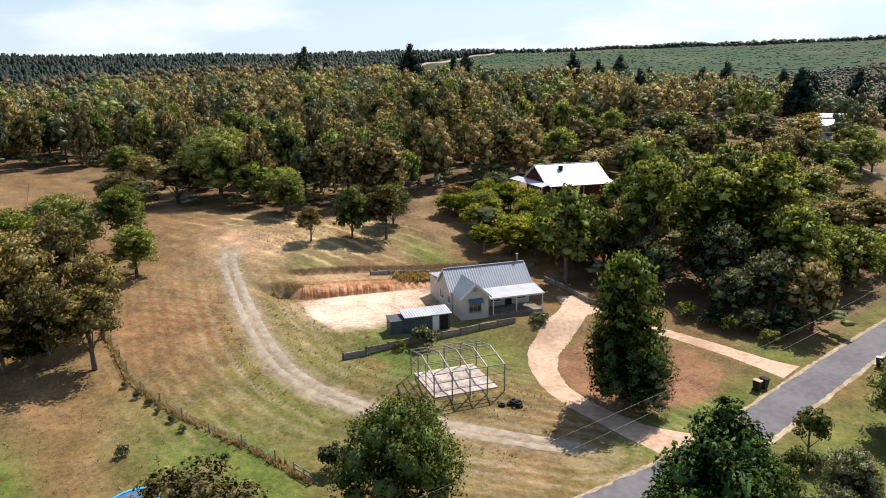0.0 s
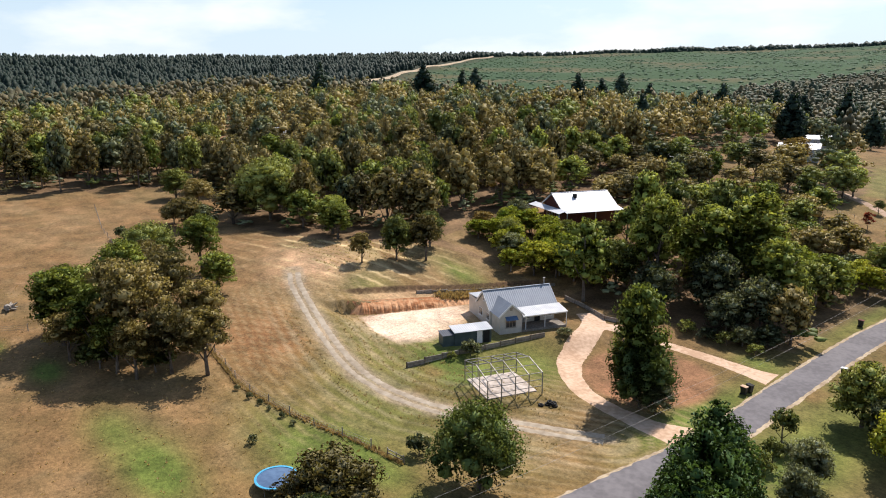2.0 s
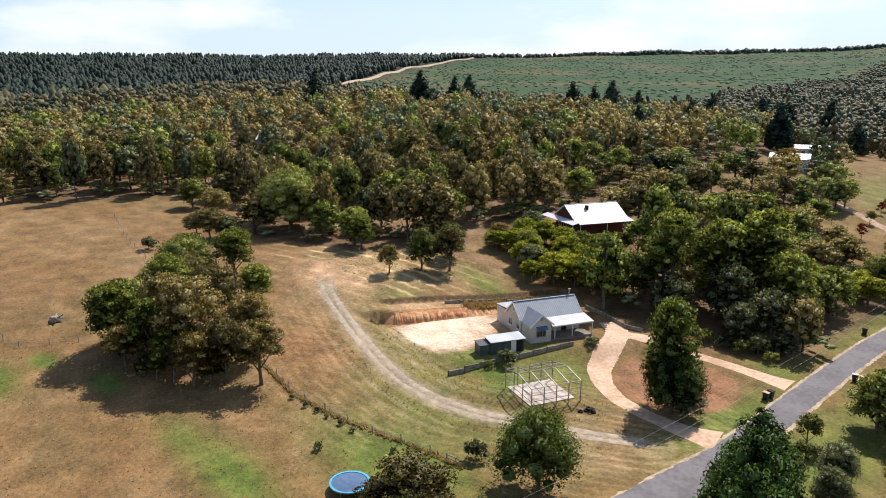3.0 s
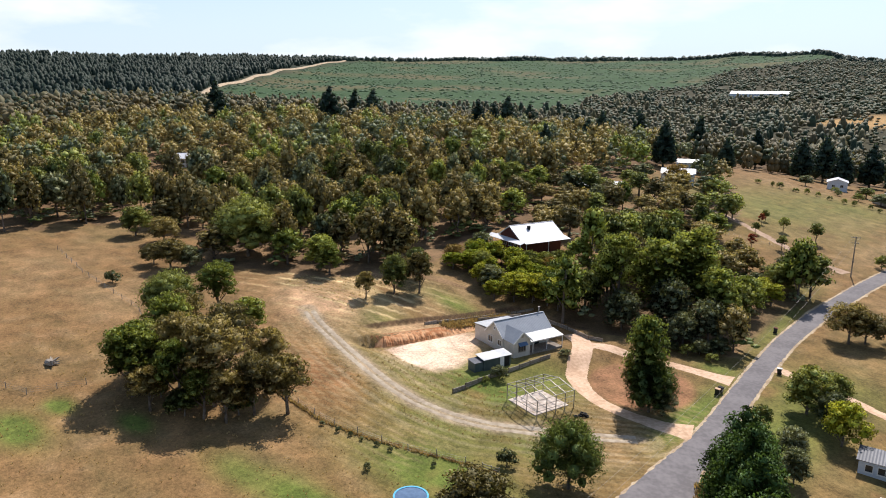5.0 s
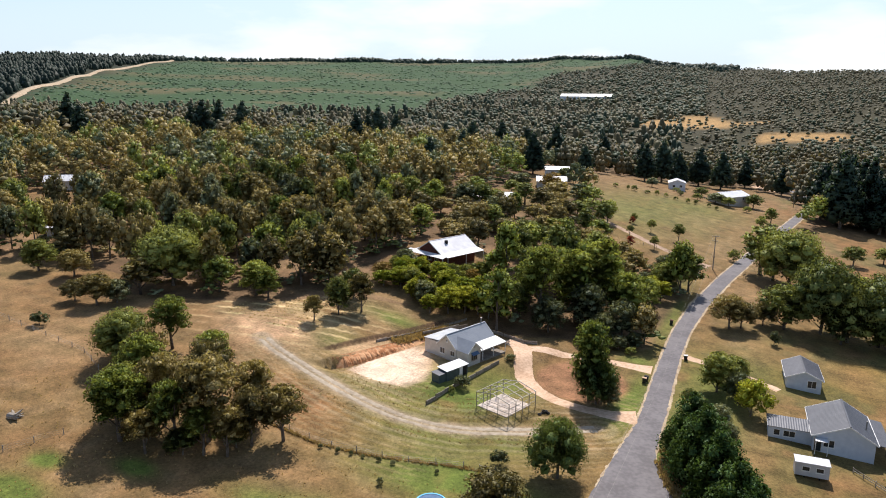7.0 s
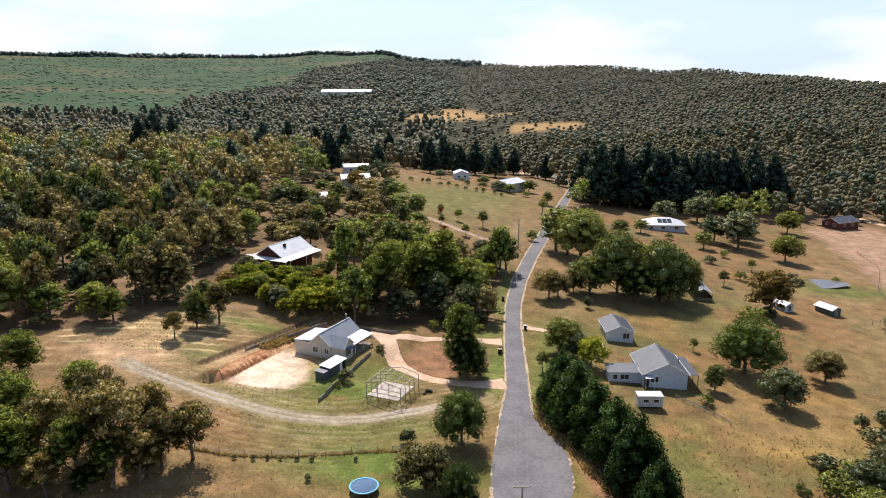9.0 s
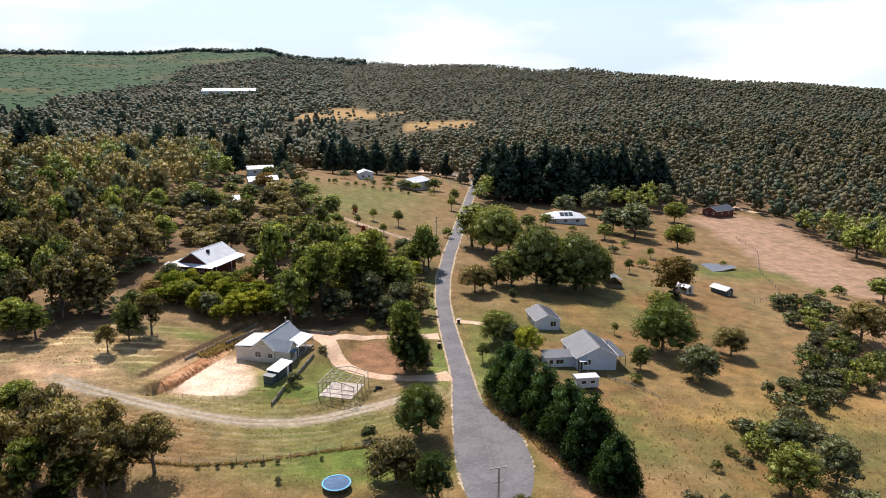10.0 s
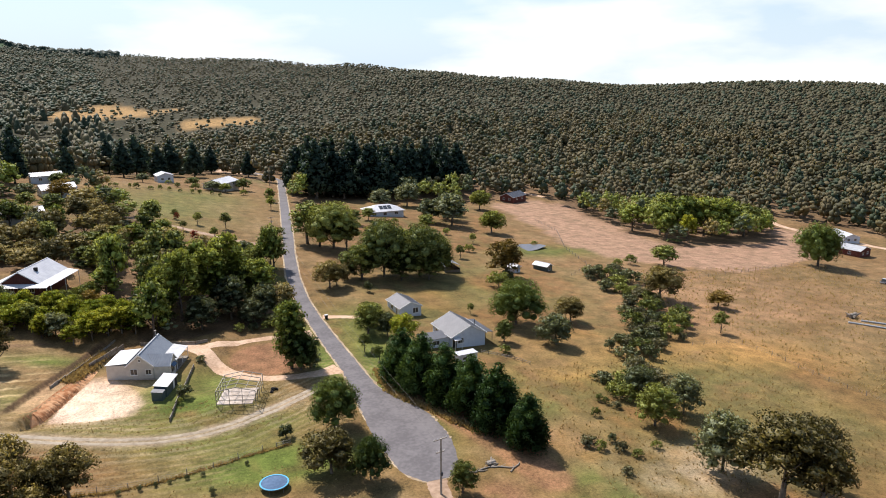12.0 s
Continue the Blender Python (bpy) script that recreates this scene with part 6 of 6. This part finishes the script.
def post_rail_fence(line, step, h, label, wires=3, rail=False, group=""):
    ob = group_empty("fence", pose(line[0][0], line[0][1], 0))
    ox, oy = line[0][:2]
    pts = along([(x, y, 0) for x, y in line], 0.5)
    stride = max(1, int(step / 0.5))
    tops = []
    for x, y, _ in pts[::stride]:
        z = spot(x, y)
        hh = h * random.uniform(0.88, 1.1)
        lean = random.uniform(-0.06, 0.06)
        bm = bmesh.new()
        add_tube(bm, [(x - ox, y - oy, z - 0.3), (x - ox + lean, y - oy + lean / 2, z + hh)], [0.07, 0.06], 6)
        part("post", bm, "timber_grey", ob)
        tops.append(Vector((x - ox, y - oy, z)))
    for a, b in zip(tops, tops[1:]):
        for k in range(wires):
            zz = h * (k + 1) / (wires + 0.6)
            if rail:
                part("rail", bar(a + Vector((0, 0, zz)), b + Vector((0, 0, zz)), 0.05, 0.1), "timber_grey", ob)
            else:
                part("wire", bar(a + Vector((0, 0, zz)), b + Vector((0, 0, zz)), 0.018), "steel", ob)
    return tagged(ob, label, "fence", group)


post_rail_fence([(-36, -21), (-29, -21.2), (-22.5, -21.8), (-15, -20.7), (-9.7, -19.6), (-2.8, -17), (1.2, -16)], 4, 1.1, "old timber post and wire fence on the slope")
post_rail_fence([(1.2, -16), (4.6, -15.4)], 1.5, 1.0, "short timber rail gate at the fence end", 2, True)
post_rail_fence([(-122, -15), (-101, -18.5), (-90, -19.3), (-75, -20.3), (-66, -24)], 4, 1.1, "post and wire fence between dry paddocks")
post_rail_fence([(-80, -54), (-57, -47), (-55, -40), (-52, -38)], 4, 1.1, "post and wire fence by the tree clump")
post_rail_fence([(112, 70), (120, 76), (128, 84), (136, 112), (153.7, 147), (158, 175)], 4, 1.2, "timber fence round the green dam paddock")
post_rail_fence([(104, 4), (118, 4), (120, -6), (119, -20), (122, -40)], 4, 1.1, "post and wire fence on the tussock paddock")
post_rail_fence([(146, 60), (185, 68), (230, 80), (262, 104)], 5, 1.1, "wire fence below the bare paddock")
post_rail_fence([(50, 10), (56, 4), (58, 0)], 2, 0.9, "low garden rail beside the bungalow", 2, True)
post_rail_fence([(-12, 122), (4, 124), (18, 122)], 4, 1.0, "post and wire fence along the northern field")


def grass_strip(line, width, count, size, label, seed, mat="dry_grass"):
    """Tufts of long grass along a line, as one mass."""
    r = np.random.RandomState(seed)
    pts = along([(x, y, 0) for x, y in line], 0.3)
    i = r.randint(0, len(pts), count)
    x, y = pts[i, 0] + r.normal(0, width / 2, count), pts[i, 1] + r.normal(0, width / 2, count)
    return tufts(x, y, size, label, r, mat)


def tufts(x, y, size, label, r, mat):
    z = ground(x, y)
    k, n = len(x), 5
    a = r.rand(k, n) * math.tau
    s = size * (0.5 + r.rand(k, 1))
    base = np.stack([x, y, z], 1)[:, None, :] + np.stack([np.cos(a), np.sin(a), 0 * a], -1) * (s * 0.25)[..., None]
    side = np.stack([-np.sin(a), np.cos(a), 0 * a], -1) * (s * 0.22)[..., None]
    tip = base + np.stack([np.cos(a) * 0.4 * s, np.sin(a) * 0.4 * s, s * (0.7 + 0.5 * r.rand(k, n))], -1)
    v = np.stack([base - side, base + side, tip], 2).reshape(-1, 3)
    f = np.arange(len(v)).reshape(-1, 3)
    return tagged(new("grass", mesh_of("grass", v, f, mat)), label, "grass", kind="stuff")


grass_strip([(-36, -21), (-22.5, -21.8), (-15, -20.7), (-2.8, -17), (4, -15.6)], 0.3, 900, 0.3, "long dry grass along the old fence", 1)
grass_strip([(-31, 17), (-28.5, 23), (-25.5, 31)], 1.3, 1500, 0.5, "tawny long grass on the ledge above the cutting", 2)
grass_strip([(25.6, 8), (25, -3), (30, -14), (34, -24)], 0.9, 1600, 0.45, "dry grass along the lane edge", 3)
rg = np.random.RandomState(9)
arcs = [beside(TRACK, by, 0.5) for by in (-2.6, -3.8, 3.0, 4.2, 5.6, 7.0, 8.6, 10.4)]
straw = np.concatenate([np.array(q)[rg.randint(8, len(q) - 22, 170), :2] + rg.normal(0, 0.22, (170, 2)) for q in arcs])
straw = straw[(off_line(straw[:, 0], straw[:, 1], TRACK)[0] > 1.9) & ~inside(straw[:, 0], straw[:, 1], PAD)]
tufts(straw[:, 0], straw[:, 1], 0.17, "pale mown straw lying in curved rows along the track", rg, "straw")
rows = rg.uniform((-66, 6), (-44, 24), (900, 2))
rows[:, 1] = 0.25 * rows[:, 0] + np.round((rows[:, 1] - 0.25 * rows[:, 0]) / 1.6) * 1.6 + rg.normal(0, 0.16, 900)
rows = rows[woods(rows[:, 0], rows[:, 1]) < 0.5]
tufts(rows[:, 0], rows[:, 1], 0.2, "rows of cut hay on the upper slope", rg, "straw")
tufts(rg.uniform(120, 235, 3600), rg.uniform(-30, 75, 3600), 0.42, "tussocks scattered on the dry eastern paddock", rg, "dry_grass")
tufts(rg.uniform(45, 110, 2600), rg.uniform(-55, 0, 2600), 0.26, "dry tussock grass on the eastern slope", rg, "dry_grass")
tufts(rg.uniform(-75, 15, 1800), rg.uniform(-60, -22, 1800), 0.18, "sparse dry tufts on the lower paddock", rg, "dry_grass")
for x, y, s in ((-21.3, -22.6, 0.8), (-18.5, -22.2, 0.9), (-16.5, -21.8, 0.8), (-14.6, -21.5, 0.7), (-12.2, -21.1, 0.8), (-10, -20.8, 0.8), (-9.1, -26, 1.2), (-3.5, -19.6, 0.8)):
    plant("shrub", x, y, s, s, group="small dry plants along the fence", label="small dry brown plant by the fence")


def wheelie_bin(x, y, turn, lid):
    ob = group_empty("wheelie_bin", pose(x, y, spot(x, y) + 0.02, 0, 0, turn))
    bm = bmesh.new()
    lo = [bm.verts.new((sx * 0.23, sy * 0.27, 0.06)) for sx, sy in ((-1, -1), (1, -1), (1, 1), (-1, 1))]
    hi = [bm.verts.new((sx * 0.3, sy * 0.37, 1.0)) for sx, sy in ((-1, -1), (1, -1), (1, 1), (-1, 1))]
    bm.faces.new(lo[::-1])
    bm.faces.new(hi)
    for i in range(4):
        bm.faces.new((lo[i], lo[(i + 1) % 4], hi[(i + 1) % 4], hi[i]))
    part("body", bm, "bin", ob)
    part("lid", slab([(-0.32, -0.42, 1.07), (0.32, -0.42, 1.07), (0.32, 0.4, 1.12), (-0.32, 0.4, 1.12)], 0.06), lid, ob, "hinged bin lid")
    part("handle", bar((-0.22, 0.43, 1.02), (0.22, 0.43, 1.02), 0.05), "bin", ob)
    for sx in (-0.26, 0.26):
        bm = bmesh.new()
        add_tube(bm, [(sx - 0.03, 0.28, 0.12), (sx + 0.03, 0.28, 0.12)], [0.13, 0.13], 12)
        part("wheel", bm, "rubber", ob)
    tagged(ob, "dark green wheelie bin on the lane edge", "bin", "wheelie bins")


wheelie_bin(17.3, 26.3, 90, "gravel")
wheelie_bin(17.5, 27.3, 80, "rubber")
wheelie_bin(22.9, 41.2, -85, "roof_white")
wheelie_bin(17.4, 60.8, 95, "brick_red")


def trampoline(x, y):
    ob = group_empty("trampoline", pose(x, y, spot(x, y)))
    n, R = 40, 2.1

    def ring(r0, r1, z0, z1):
        bm = bmesh.new()
        vs = [[bm.verts.new((r * math.cos(a), r * math.sin(a), z)) for r, z in ((r0, z1), (r1, z1), (r1, z0), (r0, z0))] for a in (k * math.tau / n for k in range(n))]
        for k in range(n):
            for j in range(4):
                bm.faces.new((vs[k][j], vs[(k + 1) % n][j], vs[(k + 1) % n][(j + 1) % 4], vs[k][(j + 1) % 4]))
        bmesh.ops.recalc_face_normals(bm, faces=bm.faces)
        return bm

    part("pad", ring(1.88, R, 0.86, 0.92), "blue_pad", ob, "pale blue spring pad")
    bm = bmesh.new()
    add_tube(bm, [(0, 0, 0.84), (0, 0, 0.86)], [1.88, 1.88], n)
    part("mat", bm, "awning", ob, "dark blue jumping mat")
    part("frame_ring", ring(R - 0.06, R, 0.78, 0.86), "steel", ob)
    for k in range(6):
        a = k * math.tau / 6
        c, s = math.cos(a), math.sin(a)
        part("leg", bar((c * 2.0, s * 2.0, -0.05), (c * 2.04, s * 2.04, 0.8), 0.06), "steel", ob)
    tagged(ob, "round trampoline with a blue pad on the grass", "trampoline")


trampoline(-0.6, -27.3)


def power_pole(x, y, h, arms, label, turn=0):
    ob = group_empty("power_pole", pose(x, y, spot(x, y), 0, 0, turn))
    bm = bmesh.new()
    add_tube(bm, [(0, 0, -0.6), (0, 0, h)], [0.17, 0.12], 9)
    part("pole", bm, "timber_grey", ob)
    for z, w in arms:
        arm = part("crossarm", box(-w / 2, w / 2, 0.12, 0.22, z - 0.06, z + 0.06), "timber_grey", ob)
        for k in (-1, -0.4, 0.4, 1):
            bm = bmesh.new()
            add_tube(bm, [(k * w * 0.46, 0.17, z + 0.06), (k * w * 0.46, 0.17, z + 0.22)], [0.05, 0.035], 7)
            part("insulator", bm, "trim_white", arm)
    part("fuse_box", box(-0.14, 0.14, -0.32, -0.12, h * 0.35, h * 0.35 + 0.5), "zinc_grey", ob)
    tagged(ob, label, "power pole")


power_pole(21.2, -37.8, 8.8, ((8.6, 2.2), (6.6, 1.4)), "grey timber power pole with crossarms beside the turning circle", 10)
power_pole(21.7, 115.5, 10.3, ((10.0, 2.0), (8.6, 1.6)), "timber power pole beside the lane", 15)
power_pole(45.5, 279, 9.5, ((9.2, 2.0),), "distant timber power pole by the lane", 10)


def cable(name, a, b, sag, label):
    a, b = Vector(a), Vector(b)
    pts = [a.lerp(b, t) - Vector((0, 0, sag * 4 * t * (1 - t))) for t in (k / 24 for k in range(25))]
    bm = add_tube(bmesh.new(), pts, [0.009] * 25, 4)
    tagged(part(name, bm, "steel"), label, "cable")


zs, zn = spot(21.2, -37.8) + 8.85, spot(21.7, 115.5) + 10.25
cable("power_line", (20.4, -37.6, zs), (21.0, 115.6, zn), 3.0, "thin power line strung along the lane")
cable("power_line", (21.9, -37.6, zs), (22.5, 115.6, zn), 3.0, "thin power line strung along the lane")

# dam
dam_bm = bmesh.new()
zw = spot(118.5, 113.5) + 0.12
vs = [dam_bm.verts.new((118.5 + (8.5 + 1.2 * math.sin(3 * a + 1)) * math.cos(a), 113.5 + (5.5 + 0.8 * math.sin(2 * a)) * math.sin(a), zw)) for a in (k * math.tau / 40 for k in range(40))]
dam_bm.faces.new(vs)
tagged(part("dam_water", dam_bm, "water"), "still grey-brown water of a farm dam", "water", kind="structure")

# fallen stump on the western paddock and brush logs by the turning circle
def stump(x, y, s, seed, label):
    r = np.random.RandomState(seed)
    bm = bmesh.new()
    for k in range(9):
        a, e = r.rand() * math.tau, r.uniform(0.05, 0.9)
        q = Vector((math.cos(a) * s, math.sin(a) * s, s * e))
        add_tube(bm, [(0, 0, 0.2 * s), q * 0.6 + Vector((0, 0, 0.1)), q], [0.22 * s, 0.13 * s, 0.04 * s], 6)
    add_tube(bm, [(-0.7 * s, 0.1, 0.15 * s), (0.6 * s, -0.1, 0.4 * s)], [0.4 * s, 0.32 * s], 9)
    ob = part("tree_stump", bm, "timber_grey")
    ob.matrix_basis = pose(x, y, spot(x, y))
    tagged(ob, label, "stump")


stump(-64, -40.8, 1.4, 1, "uprooted grey tree stump on dry grass")
stump(31.4, -33.4, 1.0, 2, "weathered logs lying beside the turning circle")
for x, y, turn, length in ((30.2, -34.2, 10, 4.6), (32.6, -35.0, -24, 3.8), (34.4, -35.6, 35, 3.2), (28.6, -34.6, -8, 3.0)):
    bm = bmesh.new()
    add_tube(bm, [(-length / 2, 0, 0.1), (-length / 6, 0.12, 0.14), (length / 4, -0.08, 0.12), (length / 2, 0.1, 0.1)], [0.13, 0.11, 0.1, 0.06], 7)
    add_tube(bm, [(-length / 8, 0.1, 0.14), (length / 8, 0.7, 0.25)], [0.06, 0.03], 5)
    ob = part("log", bm, "timber_grey")
    ob.matrix_basis = pose(x, y, spot(x, y), 0, 0, turn)
    tagged(ob, "grey fallen log with a broken branch on bare soil", "log", "fallen logs")

stump(175, 15, 2.2, 3, "pile of pale timber on the dry paddock")

# far lane beyond the bare paddock
sheet("road", [(170, 330, 2.4), (186, 300, 2.4), (197, 268, 2.4), (207, 246, 2.2)], 0.06, "gravel", "sandy drive to the brick farmhouse", "driveway", 0.4, 2.0, 5, 8)
sheet("road", [(315, 190, 3.0), (304, 160, 3.0), (302, 142, 3.0), (300, 125, 3.0), (306, 95, 3.0), (318, 60, 3.0)], 0.08, "gravel", "pale gravel lane beyond the bare paddock", "road", 0.4, 2.0, 5, 9)
sheet("driveway", [(50, 345, 2.5), (36, 352, 2.5), (24, 372, 2.5), (36, 400, 2.5)], 0.06, "gravel", "pale gravel bend at the end of the lane", "driveway", 0.4, 2.0, 5, 10)


def ute(x, y, turn):
    ob = group_empty("utility_vehicle", pose(x, y, spot(x, y), 0, 0, turn))
    bm = box(-2.4, 2.4, -0.9, 0.9, 0.45, 0.98)
    bmesh.ops.bevel(bm, geom=bm.edges[:], offset=0.12, segments=2, affect="EDGES")
    part("body", bm, "roof_white", ob)
    bm = bmesh.new()
    lows = [bm.verts.new(v) for v in ((-0.5, -0.82, 0.98), (1.4, -0.82, 0.98), (1.4, 0.82, 0.98), (-0.5, 0.82, 0.98))]
    tops = [bm.verts.new(v) for v in ((-0.35, -0.66, 1.62), (0.75, -0.66, 1.62), (0.75, 0.66, 1.62), (-0.35, 0.66, 1.62))]
    bm.faces.new(tops)
    for i in range(4):
        bm.faces.new((lows[i], lows[(i + 1) % 4], tops[(i + 1) % 4], tops[i]))
    part("cabin", bm, "glass", ob, "dark glazed cabin")
    part("roof", box(-0.36, 0.76, -0.67, 0.67, 1.615, 1.67), "roof_white", ob)
    part("tray", box(-2.3, -0.6, -0.8, 0.8, 0.985, 1.02), "rubber", ob, "dark load tray")
    for wx in (-1.5, 1.5):
        for wy in (-0.86, 0.86):
            bm = bmesh.new()
            add_tube(bm, [(wx, wy - 0.1, 0.36), (wx, wy + 0.1, 0.36)], [0.37, 0.37], 14)
            part("wheel", bm, "rubber", ob)
    tagged(ob, "white utility vehicle parked on dry grass", "car")


ute(234, 47, 20)
for (ax, ay), (bx, by) in (((168, 11), (176, 3.5)), ((174, 11.5), (181, 6))):
    bm = bmesh.new()
    add_tube(bm, [(ax, ay, spot(ax, ay) + 0.25), (bx, by, spot(bx, by) + 0.25)], [0.28, 0.24], 9)
    tagged(part("pole", bm, "zinc_pale"), "long pale pole lying on the dry paddock", "pole", "poles on the paddock")
